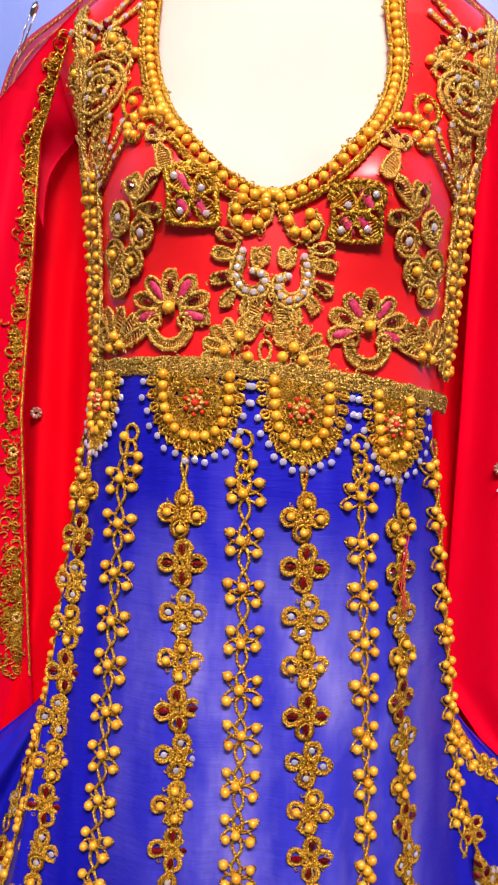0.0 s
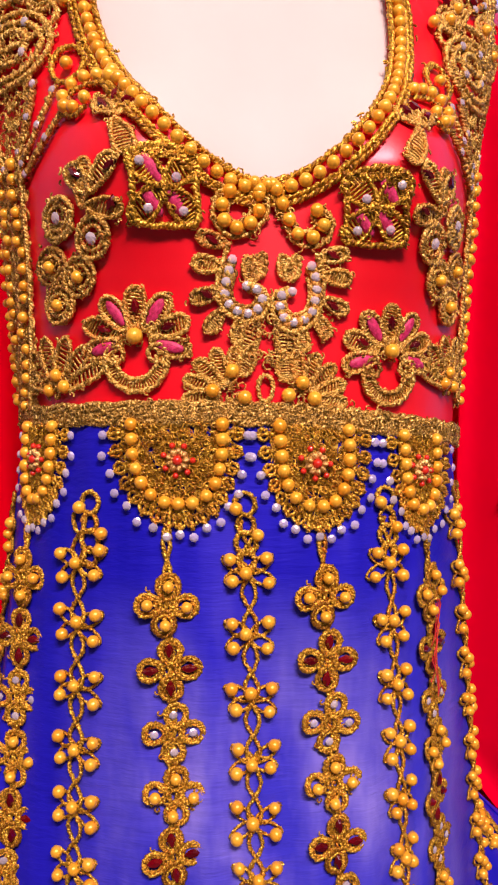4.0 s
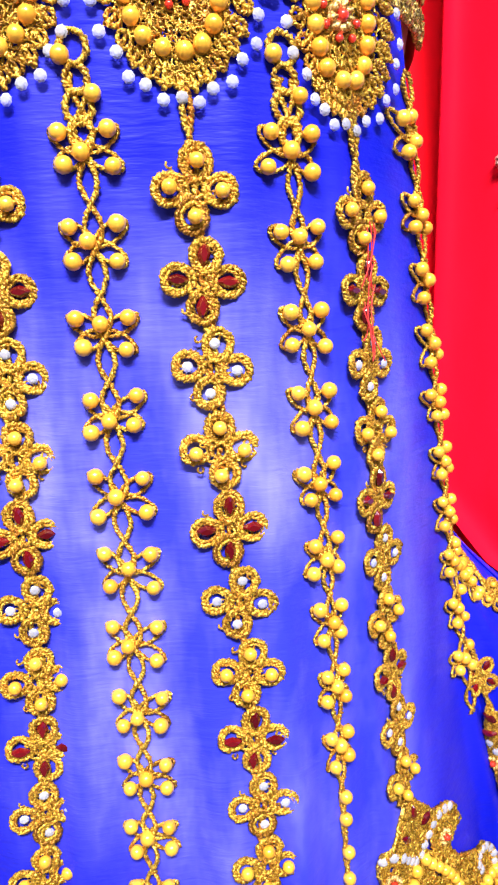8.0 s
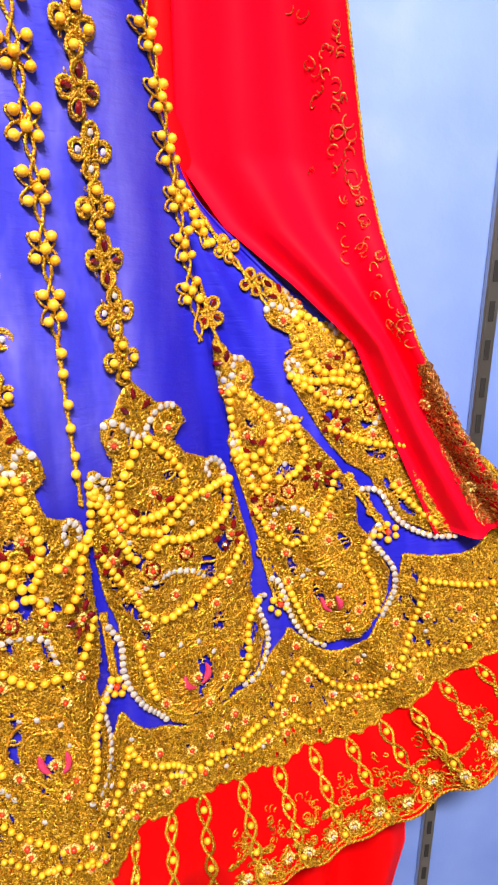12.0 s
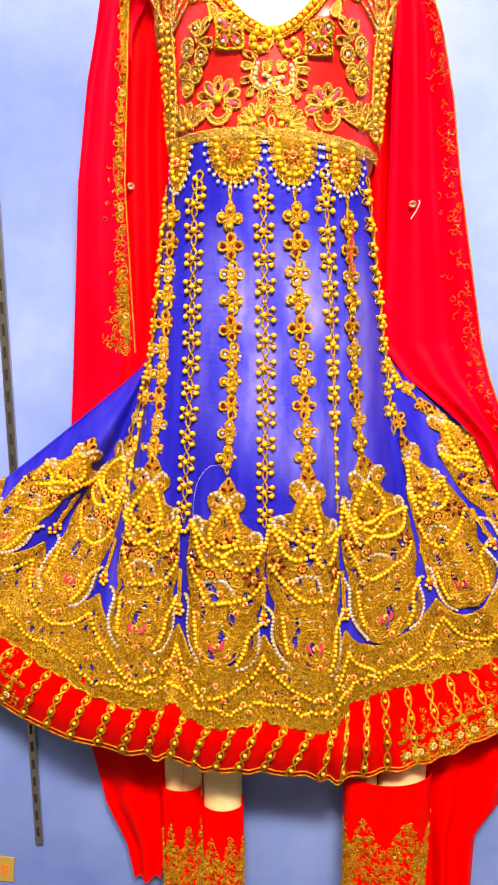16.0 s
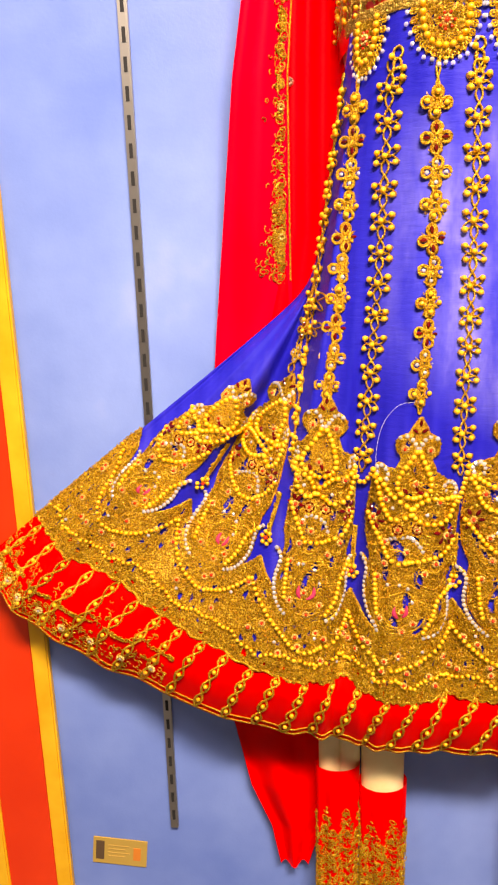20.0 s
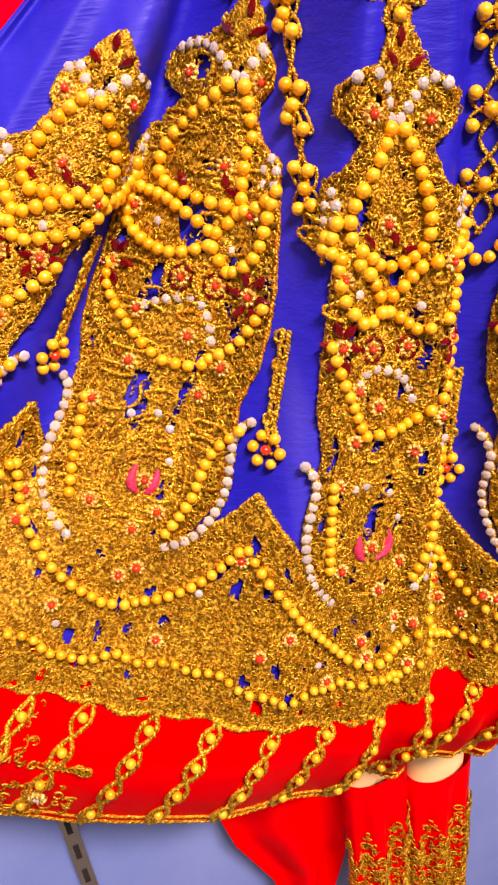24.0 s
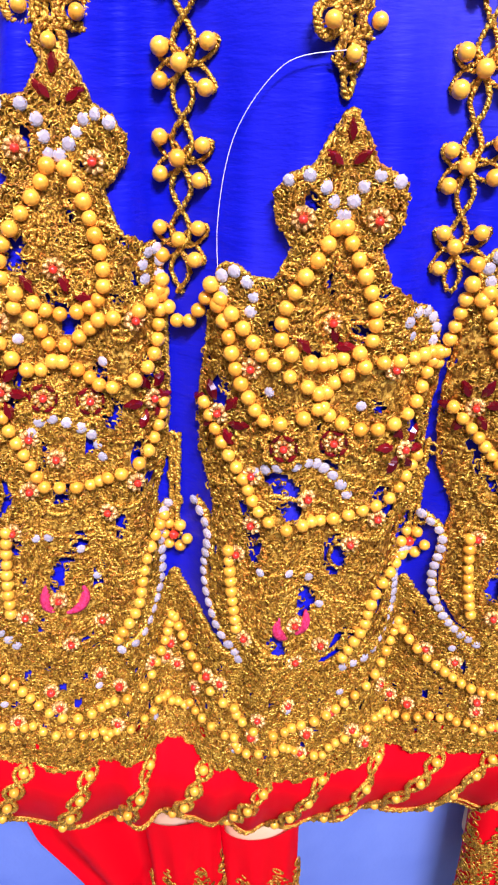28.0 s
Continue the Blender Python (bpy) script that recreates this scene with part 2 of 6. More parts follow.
def sheet(name, func, us, vs, mat, thick=0.0, gaps=0, holes=slit):
    """A cloth sheet: func(U, V) gives points (n, 3) for flat arrays; thick: a back layer that far behind, joined round the rim."""
    U, V = np.meshgrid(us, vs, indexing="ij")
    P = func(U.ravel(), V.ravel())
    a, b = len(us), len(vs)
    idx = np.arange(a * b).reshape(a, b)
    q = np.stack([idx[:-1, :-1], idx[1:, :-1], idx[1:, 1:], idx[:-1, 1:]], -1).reshape(-1, 4)
    if gaps:  # openwork: small slits where the ground cloth shows
        q = q[~holes(U[:-1, :-1].ravel(), V[:-1, :-1].ravel(), gaps)]
    if thick:
        n = a * b
        P2 = P + np.array([0, thick, 0])
        rim = np.concatenate([idx[0, :], idx[1:, -1], idx[-1, -2::-1], idx[-2:0:-1, 0]])
        nxt = np.roll(rim, -1)
        q = np.concatenate([q, q[:, ::-1] + n, np.stack([rim, rim + n, nxt + n, nxt], -1)])
        P = np.concatenate([P, P2])
    return quads_mesh(name, P, q[:, ::-1], mat)


def tube_arrays(path, radius, sides=6, closed=False):
    """Points and quads of a tube along a path (n, 3); radius: a number or an array."""
    path = np.asarray(path, dtype=float)
    n = len(path)
    t = np.roll(path, -1, 0) - np.roll(path, 1, 0) if closed else np.gradient(path, axis=0)
    t /= np.linalg.norm(t, axis=1, keepdims=True) + 1e-12
    up = np.array([0.0, -1.0, 0.0])
    s = np.cross(t, up)
    s /= np.linalg.norm(s, axis=1, keepdims=True) + 1e-9
    w = np.cross(s, t)
    r = np.broadcast_to(np.asarray(radius, dtype=float), (n,))[:, None, None]
    ang = np.arange(sides) * 2 * np.pi / sides
    ring = np.cos(ang)[None, :, None] * s[:, None, :] + np.sin(ang)[None, :, None] * w[:, None, :]
    V = (path[:, None, :] + r * ring).reshape(-1, 3)
    k = np.arange(n if closed else n - 1)
    j = np.arange(sides)
    K, J = np.meshgrid(k, j, indexing="ij")
    K2, J2 = (K + 1) % n, (J + 1) % sides
    q = np.stack([K * sides + J, K2 * sides + J, K2 * sides + J2, K * sides + J2], -1).reshape(-1, 4)
    return V, q


def gather(arrays):
    vs, qs, o = [], [], 0
    for v, q in arrays:
        vs.append(v)
        qs.append(q + o)
        o += len(v)
    return np.concatenate(vs), np.concatenate(qs)


def cord_arrays(path, r, pitch=None, closed=False, strands=2, sides=4):
    """A twisted cord: strands wound round each other along the path."""
    path = np.asarray(path, dtype=float)
    seg = np.linalg.norm(np.diff(path, axis=0), axis=1)
    L = np.concatenate([[0], np.cumsum(seg)])
    pitch = pitch or 5.0 * r
    n = max(6, int(L[-1] / (pitch / 5.0)))
    d = np.linspace(0, L[-1], n, endpoint=not closed)
    p = np.stack([np.interp(d, L, path[:, k]) for k in range(3)], -1)
    t = np.gradient(p, axis=0)
    t /= np.linalg.norm(t, axis=1, keepdims=True) + 1e-12
    s = np.cross(t, [0, -1.0, 0])
    s /= np.linalg.norm(s, axis=1, keepdims=True) + 1e-9
    w = np.cross(s, t)
    out = []
    g = np.random.default_rng(n)
    for k in range(strands):
        ph = 2 * np.pi * (d / pitch + k / strands) + g.normal(0, 0.5, n)
        out.append(tube_arrays(p + 0.55 * r * (np.cos(ph)[:, None] * s + np.sin(ph)[:, None] * w) + g.normal(0, 0.10 * r, (n, 3)), 0.62 * r * (1 + np.clip(g.normal(0, 0.2, n), -0.4, 0.5)), sides, closed))
    return gather(out)


# ---- the form of body and dress ----
ZTOP, ZBEND, SB = 1.645, 1.317, 0.315
# one row a seam of the skirt: waist x, knee x, knee y, hem x, hem z, hem y
SEAMS = np.array([
    (-0.118, -0.172, -0.022, -0.725, 0.890, -0.030),
    (-0.120, -0.172, -0.040, -0.655, 0.822, -0.090),
    (-0.126, -0.171, -0.075, -0.476, 0.736, -0.125),
    (-0.112, -0.141, -0.145, -0.232, 0.674, -0.170),
    (-0.080, -0.094, -0.166, -0.140, 0.660, -0.130),
    (-0.033, -0.030, -0.188, -0.076, 0.648, -0.182),
    (0.013, 0.019, -0.191, 0.018, 0.643, -0.152),
    (0.053, 0.073, -0.191, 0.114, 0.636, -0.180),
    (0.096, 0.1195, -0.172, 0.178, 0.610, -0.132),
    (0.126, 0.152, -0.145, 0.290, 0.602, -0.098),
    (0.158, 0.212, -0.074, 0.400, 0.645, -0.066),
    (0.150, 0.208, -0.060, 0.540, 0.715, -0.085),
    (0.150, 0.214, -0.038, 0.705, 0.80, -0.055),
    (0.150, 0.216, -0.026, 0.725, 0.900, -0.030)])
# how far the flare of a seam bows in towards the body
BOW = (0.0, 0.0, -0.20, 0.0, 0.0, 0.0, 0.0, 0.0, 0.03, 0.06, 0.10, 0.15, 0.0, 0.0)


def knot(table, i):
    """Smooth values between the rows of a table (Catmull-Rom)."""
    n = len(table)
    i = np.clip(i, 0, n - 1 - 1e-9)
    k = np.floor(i).astype(int)
    f = (i - k)[:, None]
    p0, p1, p2, p3 = (table[np.clip(k + d, 0, n - 1)] for d in (-1, 0, 1, 2))
    return 0.5 * (2 * p1 + (p2 - p0) * f + (2 * p0 - 5 * p1 + 4 * p2 - p3) * f ** 2 + (3 * p1 - p0 - 3 * p2 + p3) * f ** 3)


BODY = np.array([  # height, half width, depth of the front
    (1.36, 0.135, 0.150), (1.50, 0.135, 0.175), (1.60, 0.138, 0.190), (1.618, 0.158, 0.197), (1.66, 0.160, 0.200), (1.72, 0.164, 0.203), (1.78, 0.170, 0.200),
    (1.84, 0.180, 0.185), (1.90, 0.202, 0.165), (1.935, 0.212, 0.149), (1.960, 0.188, 0.147), (1.985, 0.134, 0.158), (2.01, 0.080, 0.181),
    (2.03, 0.066, 0.192), (2.05, 0.061, 0.186), (2.072, 0.057, 0.172)])
XC = 0.028


def body_y(x, z, out=0.0):
    w = np.interp(z, BODY[:, 0], BODY[:, 1]) + out
    d = np.interp(z, BODY[:, 0], BODY[:, 2]) + out
    bust = sum(0.033 * np.exp(-((x - XC - c) / 0.052) ** 2 - ((z - 1.785) / 0.055) ** 2) for c in (-0.082, 0.082))
    p = np.interp(z, [1.97, 2.03], [2.5, 4.0])
    e = np.clip(1 - np.abs((x - XC) / w) ** p, 0, 1) ** (1 / p)
    back = np.interp(z, [1.97, 2.03], [0.012, 0.085])
    far = np.abs(x - XC)
    bone = 0.0035 * np.exp(-((z - 1.912 - 0.2 * (far - 0.02)) / 0.007) ** 2) * np.clip((far - 0.02) / 0.02, 0, 1) * np.clip((0.09 - far) / 0.02, 0, 1)
    return -back - (d - back) * e - bust * e - bone


def skirt(i, s, out=0.0):
    i, s = np.asarray(i, dtype=float).ravel(), np.asarray(s, dtype=float).ravel()
    i, s = np.broadcast_arrays(i, s)
    xt, xb, yb, xh, zh, yh = knot(SEAMS, i).T
    k = np.floor(np.clip(i, 0, 12.999))
    f = np.clip(i, 0, 13) - k
    f = np.where(k == 2, np.clip((f - 0.18) / 0.42, 0, 1), np.where((k < 3) | (k > 7), f, np.where(k % 2 == 1, f ** 2.0, 1 - (1 - f) ** 2.0)))
    _, _, yb, _, _, yh = knot(SEAMS, k + f).T
    yt = body_y(xt, np.full_like(xt, ZTOP), 0.006)
    e = 0.035
    r = lambda d: 0.5 * (d + np.sqrt(d * d + e * e))
    lo, hi = r(-SB), r(1 - SB)
    n = (r(s - SB) - lo) / (hi - lo)
    m = (s - (r(s - SB) - lo)) / (1 - (hi - lo))
    x = xt + (xb - xt) * m + (xh - xb) * n - np.interp(i, np.arange(14), BOW) * n * (1 - n)
    y = yt + (yb - yt) * m + (yh - yb) * n
    zt = ZTOP - 0.058 * (xt - XC) - 0.45 * (xt - XC) ** 2
    z = zt + (ZBEND - zt) * m + (zh - ZBEND) * n
    y = y + 0.040 * np.exp(-((i - 1.72) / 0.16) ** 2) * np.clip((0.84 - s) / 0.2, 0, 1) * np.clip((s - 0.3) / 0.2, 0, 1)
    env = np.interp(i, [0, 1, 2, 3, 5, 7, 9, 11, 12, 13], SEAMS[[0, 1, 2, 3, 5, 7, 9, 11, 12, 13], 5])
    t = np.clip((s - 0.82) / 0.14, 0, 1)
    y = y + (np.minimum(env, y) - y) * (t * t * (3 - 2 * t)) * 0.85
    side = np.clip(np.abs(i - 6.5) / 6.5, 0, 1)
    y = y - 0.0025 * np.sin(i * 6.283 * 1.5 + 1.1 * np.sin(s * 5)) * np.clip(s * 2, 0.3, 1)
    y = y - 0.004 * np.sin(i * 6.283 * 2.3 + 0.6) * np.clip(s - 0.25, 0, 1) * (0.6 + side)
    return np.stack([x, np.minimum(y, -0.006), z], -1)


def frame_on(i, s):
    """Points of the skirt with the unit ways across and down, the outward normal, and metres per step of i and s."""
    h = 0.02
    p = skirt(i, s)
    du = (skirt(i + h, s) - skirt(i - h, s)) / (2 * h)
    dv = (skirt(i, s + h) - skirt(i, s - h)) / (2 * h)
    lu, lv = np.linalg.norm(du, axis=1, keepdims=True), np.linalg.norm(dv, axis=1, keepdims=True)
    n = np.cross(du, dv)
    n /= np.linalg.norm(n, axis=1, keepdims=True) + 1e-12
    n *= np.where(n[:, 1:2] > 0, -1.0, 1.0)
    return p, du / lu, dv / lv, n, lu[:, 0], lv[:, 0]


def border_line(i):
    """Where the gold border ends on the skirt."""
    return np.interp(i, [0, 1.4, 2, 2.8, 3.1, 4, 5.2, 6, 7.1, 7.65, 8.1, 8.9, 9.6, 10.3, 11, 11.5, 13],
                     [0.885, 0.868, 0.897, 0.915, 0.917, 0.908, 0.924, 0.915, 0.916, 0.891, 0.868, 0.844, 0.868, 0.885, 0.872, 0.872, 0.86])


def hem_top(i):
    return border_line(i) - 0.030


def bodice(x, z, out=0.004):
    x, z = np.asarray(x, dtype=float).ravel(), np.asarray(z, dtype=float).ravel()
    return np.stack([x, body_y(x, z, out), z], -1)


# ---- the shop bay ----
def wall_thing(name, lo, hi, mat, label):
    return tagged(new(name, box_mesh(name, lo, hi, mat)), label, "wall", kind="structure")


wall_thing("wall_north", (-3, 0.0, 0), (3, 0.12, 3.4), WALL, "pale blue painted shop wall behind the dress")
# Unseen walls, floor and ceiling, added to close the room around the lights.
wall_thing("wall_south", (-3, -4.1, 0), (3, -4.0, 3.4), ROOM, "unseen grey wall added behind the visitor")
wall_thing("wall_west", (-3.1, -4, 0), (-3, 0, 3.4), ROOM, "unseen grey side wall added to close the room")
wall_thing("wall_east", (3, -4, 0), (3.1, 0, 3.4), ROOM, "unseen grey side wall added to close the room")
tagged(new("floor", box_mesh("floor", (-3.1, -4.1, -0.1), (3.1, 0.1, 0), FLOOR)), "unseen grey floor added to close the room", "floor", kind="structure")
tagged(new("ceiling", box_mesh("ceiling", (-3.1, -4.1, 3.4), (3.1, 0.12, 3.5), ROOM)), "unseen grey ceiling added to close the room", "ceiling", kind="structure")


def body_shell():
    zs = np.concatenate([np.linspace(1.36, 1.97, 32), np.linspace(1.98, 2.050, 10)])
    ang = np.linspace(0, np.pi, 61)
    P, Q = [], []
    for z in zs:
        w = np.interp(z, BODY[:, 0], BODY[:, 1])
        x = XC - w * np.sign(np.cos(ang)) * (1 - (1 - np.abs(np.cos(ang))) ** 1.5)
        P += list(np.stack([x, np.where(np.abs(np.cos(ang)) > 0.9999, -0.008, body_y(x * 0.9999 + XC * 0.0001, np.full_like(x, z))), np.full_like(x, z)], -1))
    z = 2.108
    for f, dz in ((0.93, 0.006), (0.72, 0.010), (0.3, 0.012)):
        x = XC - 0.061 * f * np.cos(ang)
        y = -0.075 + (body_y(XC - 0.061 * np.cos(ang), np.full_like(ang, 2.050)) + 0.075) * f
        P += list(np.stack([x, y, np.full_like(x, 2.050 + dz)], -1))
    n, rows = len(ang), len(zs) + 3
    for k in range(rows - 1):
        for j in range(n - 1):
            Q.append((k * n + j, k * n + j + 1, (k + 1) * n + j + 1, (k + 1) * n + j))
    P = np.array(P)
    P[:, 0] -= 0.007 * np.clip((P[:, 2] - 1.965) / 0.05, 0, 1)
    return P, np.array(Q)


# ---- mannequin and cloth ----
def leg_arrays(x, y, z0, z1, r0, r1):
    zs = np.linspace(z0, z1, 12)
    rr = np.interp(zs, [z0, z1], [r0, r1])
    path = np.stack([np.full_like(zs, x), np.full_like(zs, y), zs], -1)
    ang = np.arange(20) * 2 * np.pi / 20
    V = np.stack([path[:, None, 0] + rr[:, None] * np.cos(ang), path[:, None, 1] + 0.55 * rr[:, None] * np.sin(ang), np.repeat(zs[:, None], 20, 1)], -1).reshape(-1, 3)
    K, J = np.meshgrid(np.arange(11), np.arange(20), indexing="ij")
    q = np.stack([K * 20 + J, K * 20 + (J + 1) % 20, (K + 1) * 20 + (J + 1) % 20, (K + 1) * 20 + J], -1).reshape(-1, 4)
    return V, q


def make_mannequin():
    bits = [body_shell()]
    mark = lambda pts: tube_arrays(np.array([(XC + x, float(body_y(np.array([XC + x]), np.array([z]))[0]), z) for x, z in pts]), 0.0010, 6)
    bits.append(mark([(-0.022, 1.993), (-0.008, 1.995), (0.004, 1.994)]))
    bits.append(mark([(-0.022, 1.982), (-0.010, 1.983), (0.002, 1.983)]))
    bits.append(mark([(0.004 + 0.010 * math.cos(a), 1.987 + 0.008 * math.sin(a) + 0.004 * math.cos(a)) for a in np.linspace(0, 6.0, 20)]))
    v, q = gather(bits)
    thing("mannequin", "cream plastic dress form hung against a blue wall", "mannequin", me=quads_mesh("mannequin", v, q, SKIN))


make_mannequin()
for x, r in ((-0.152, 0.0180), (-0.118, 0.0180), (-0.061, 0.036), (0.200, 0.030), (0.277, 0.043)):
    thing("display_leg", "cream cloth covered leg showing between red hem and trouser cuff", "mannequin leg", "legs under the hem", me=quads_mesh("display_leg", *leg_arrays(x, -0.050, 0.40, 0.72, r, r * 1.05), LEG))

DRESS = thing("anarkali_dress", "red and blue flared dress embroidered with gold, pearls and stones", "dress")
US = np.linspace(0, 13, 261)
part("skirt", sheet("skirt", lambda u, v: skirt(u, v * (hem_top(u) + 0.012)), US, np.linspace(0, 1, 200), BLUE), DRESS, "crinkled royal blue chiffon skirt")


def hem_form(u, v):
    p = skirt(u, v)
    t = np.clip((v - 0.935) / 0.065, 0, 1) ** 1.4 * np.clip((u - 0.6) / 1.2, 0, 1) * np.clip((9.0 - u) / 0.8, 0, 1)
    p[:, 2] -= 0.036 * t
    p[:, 1] += np.minimum(0.042 * t, np.maximum(-0.02 - p[:, 1], 0))
    p[:, 1] -= 0.0010 + 0.010 * np.clip((v - hem_top(u) - 0.03) / 0.06, 0, 1) * (1.3 - v)*2.5 + 0.002 * np.sin(u * 11.0)
    return p


part("hem_band", sheet("hem_band", lambda u, v: hem_form(u, hem_top(u) + (1 - hem_top(u)) * v), np.linspace(0, 13, 300), np.linspace(0, 1, 30), HEM_RED, 0.004), DRESS, "plain bright red satin hem band")


def neck_half(z):
    """Half width of the neck opening at a height, and its middle."""
    t = np.clip((z - 1.773) / 0.15, 0, 1)
    return (0.094 - 0.005 * t ** 3) * np.power(1 - (1 - t) ** 2, 0.54), 0.0245 - 0.006 * t ** 2


def make_bodice():
    zs = np.linspace(1.622, 1.973, 160)
    cols = 60
    for side, tag in ((-1, "left"), (1, "right")):
        P = []
        for z in zs:
            w = np.interp(z, BODY[:, 0], BODY[:, 1]) + 0.004
            h, mid = neck_half(np.array([z]))
            inner = mid[0] + side * h[0]
            outer = XC + side * w
            x = inner + (outer - inner) * np.sin(np.linspace(0, 1, cols) * np.pi / 2)
            P.append(bodice(x, np.full(cols, z)))
        P = np.concatenate(P)
        idx = np.arange(len(zs) * cols).reshape(len(zs), cols)
        q = np.stack([idx[:-1, :-1], idx[:-1, 1:], idx[1:, 1:], idx[1:, :-1]], -1).reshape(-1, 4)
        if side < 0:
            q = q[:, ::-1]
        part("bodice_half", quads_mesh("bodice_half", P, q, RED), DRESS, "smooth red satin bodice stretched over the bust")


make_bodice()


def fall(xa, xb, ys, zs, waves, amp, slope=(0.0, 0.0)):
    """A hanging cloth: edges xa and xb and depth ys given at heights zs, with folds."""
    zs = np.array(zs)
    o = np.argsort(zs)

    def form(u, v):
        z = zs.max() + (zs.min() - zs.max()) * v
        a, b, y = (np.interp(z, zs[o], np.array(k)[o]) for k in (xa, xb, ys))
        x = a + (b - a) * u
        fold = amp * np.sin(u * waves * 6.283 + 0.8 * np.sin(v * 3)) * np.clip(v * 4, 0.15, 1)
        z = z - (slope[0] * (1 - u) + slope[1] * u) * np.clip(1 - 4 * v, 0, 1)
        return np.stack([x, y + fold, z], -1)
    return form


VEIL_SET = thing("dupatta", "long red veil draped round the neck and hanging at both sides", "scarf")


FORMS, FALLS, CUFFS, CUFF_PARTS = {}, {}, [], []


def veil(name, form, label, nu=60, nv=120):
    if name == "side_fall":
        key = "right" if "left" in FORMS else "left"
        FORMS[key] = form
        FALLS[key] = part(name, sheet(name, form, np.linspace(0, 1, nu), np.linspace(0, 1, nv), VEIL, 0.002), VEIL_SET, label)
        return FALLS[key]
    return part(name, sheet(name, form, np.linspace(0, 1, nu), np.linspace(0, 1, nv), {"collar": SHEER_VEIL, "back_layer": INNER_VEIL}.get(name, HEM_RED), 0.002), VEIL_SET, label)


veil("side_fall", fall((-0.222, -0.240, -0.283, -0.322, -0.335), (-0.150, -0.188, -0.206, -0.205, -0.20), (-0.105, -0.085, -0.065, -0.016, -0.010),
                       (1.955, 1.85, 1.60, 1.26, 1.12), 1.3, 0.009, (0.085, 0.0)), "outer red fall edged with gold embroidery")
veil("back_layer", fall((-0.225, -0.225, -0.23, -0.30), (-0.05, -0.10, -0.10, -0.10), (-0.03, -0.018, -0.014, -0.012), (1.97, 1.7, 1.4, 1.15), 3, 0.006, (0.05, 0.0)), "plain inner layer of the veil")
veil("side_fall", fall((0.190, 0.205, 0.212, 0.215, 0.255, 0.317, 0.372, 0.408, 0.462), (0.246, 0.275, 0.320, 0.380, 0.394, 0.408, 0.428, 0.475, 0.560),
                       (-0.10, -0.085, -0.05, -0.022, -0.032, -0.050, -0.058, -0.062, -0.068),
                       (1.955, 1.85, 1.614, 1.345, 1.29, 1.24, 1.19, 1.11, 1.0), 1.8, 0.011, (0.0, 0.075)), "outer red fall with a gold edged corner")
veil("back_layer", fall((0.08, 0.12, 0.12, 0.14), (0.21, 0.235, 0.25, 0.28), (-0.03, -0.018, -0.014, -0.012), (1.97, 1.7, 1.4, 1.15), 2.5, 0.006, (0.0, 0.05)), "plain inner layer of the veil")
veil("tail", fall((-0.325, -0.318, -0.29, -0.255, -0.24), (-0.17, -0.17, -0.168, -0.168, -0.19), (-0.02, -0.03, -0.035, -0.03, -0.03), (0.90, 0.58, 0.45, 0.36, 0.28), 1.5, 0.010), "loose red end hanging below the hem")
veil("tail", fall((0.30, 0.31, 0.32, 0.33, 0.34), (0.46, 0.485, 0.47, 0.43, 0.425), (-0.02, -0.03, -0.03, -0.03, -0.03), (0.90, 0.55, 0.46, 0.40, 0.22), 2.0, 0.014), "loose red end hanging below the hem")


COLLAR_RIM = {-1: np.array([(0.036, -0.030, 2.156), (-0.008, -0.045, 2.112), (-0.045, -0.060, 2.078), (-0.113, -0.060, 2.029), (-0.183, -0.060, 1.970), (-0.214, -0.085, 1.920), (-0.224, -0.095, 1.87)]),
              1: np.array([(0.030, -0.030, 2.156), (0.068, -0.045, 2.120), (0.099, -0.060, 2.092), (0.142, -0.060, 2.044), (0.194, -0.060, 1.997), (0.230, -0.080, 1.944), (0.243, -0.095, 1.89)])}
COLLARS = []


def collar(side):
    def form(u, v):
        rim = COLLAR_RIM[side]
        p = knot(rim, v * (len(rim) - 1))
        low = np.stack([p[:, 0] - side * (0.004 + 0.030 * v), np.minimum(p[:, 1] + 0.03, -0.012), p[:, 2] - 0.075 - 0.02 * v], -1)
        y = p[:, 1] + (low[:, 1] - p[:, 1]) * u + 0.010 * np.sin(u * 3.14) + 0.002 * np.sin(v * 23 + u * 4)
        return np.stack([p[:, 0] + (low[:, 0] - p[:, 0]) * u, y, p[:, 2] + (low[:, 2] - p[:, 2]) * u], -1)
    return form


for side in (-1, 1):
    COLLARS.append((collar(side), veil("collar", collar(side), "red veil passing behind the neck over the shoulder", 24, 60)))

TROUSERS = thing("trousers", "red trousers with gold embroidered cuffs below the hem", "trousers")


def cuff(x, z0, z1, r, dip, name="cuff"):
    def form(u, v):
        a = u * 2 * np.pi
        front = 0.5 - 0.5 * np.sin(a)
        z = z1 + (z0 - z1) * v - dip * (1 - v) * front * (1 - v)
        k = r * (1 + 0.05 * np.sin(a * 3 + v * 4) * v) * (1 - 0.10 * v)
        return np.stack([x + k * np.cos(a), -0.058 + (0.45 * k + 0.005 * np.sin(a * 7 + 1.5) * np.clip(v * 3, 0, 1)) * np.sin(a), z], -1)
    CUFFS.append(form)
    CUFF_PARTS.append(part(name, sheet(name, form, np.linspace(0, 1, 49), np.linspace(0, 1, 30), HEM_RED), TROUSERS, "red cuff embroidered with gold scrolls"))


cuff(-0.139, 0.24, 0.528, 0.038, 0.012)
cuff(-0.061, 0.24, 0.500, 0.041, 0.024)
cuff(0.247, 0.25, 0.582, 0.083, 0.030)


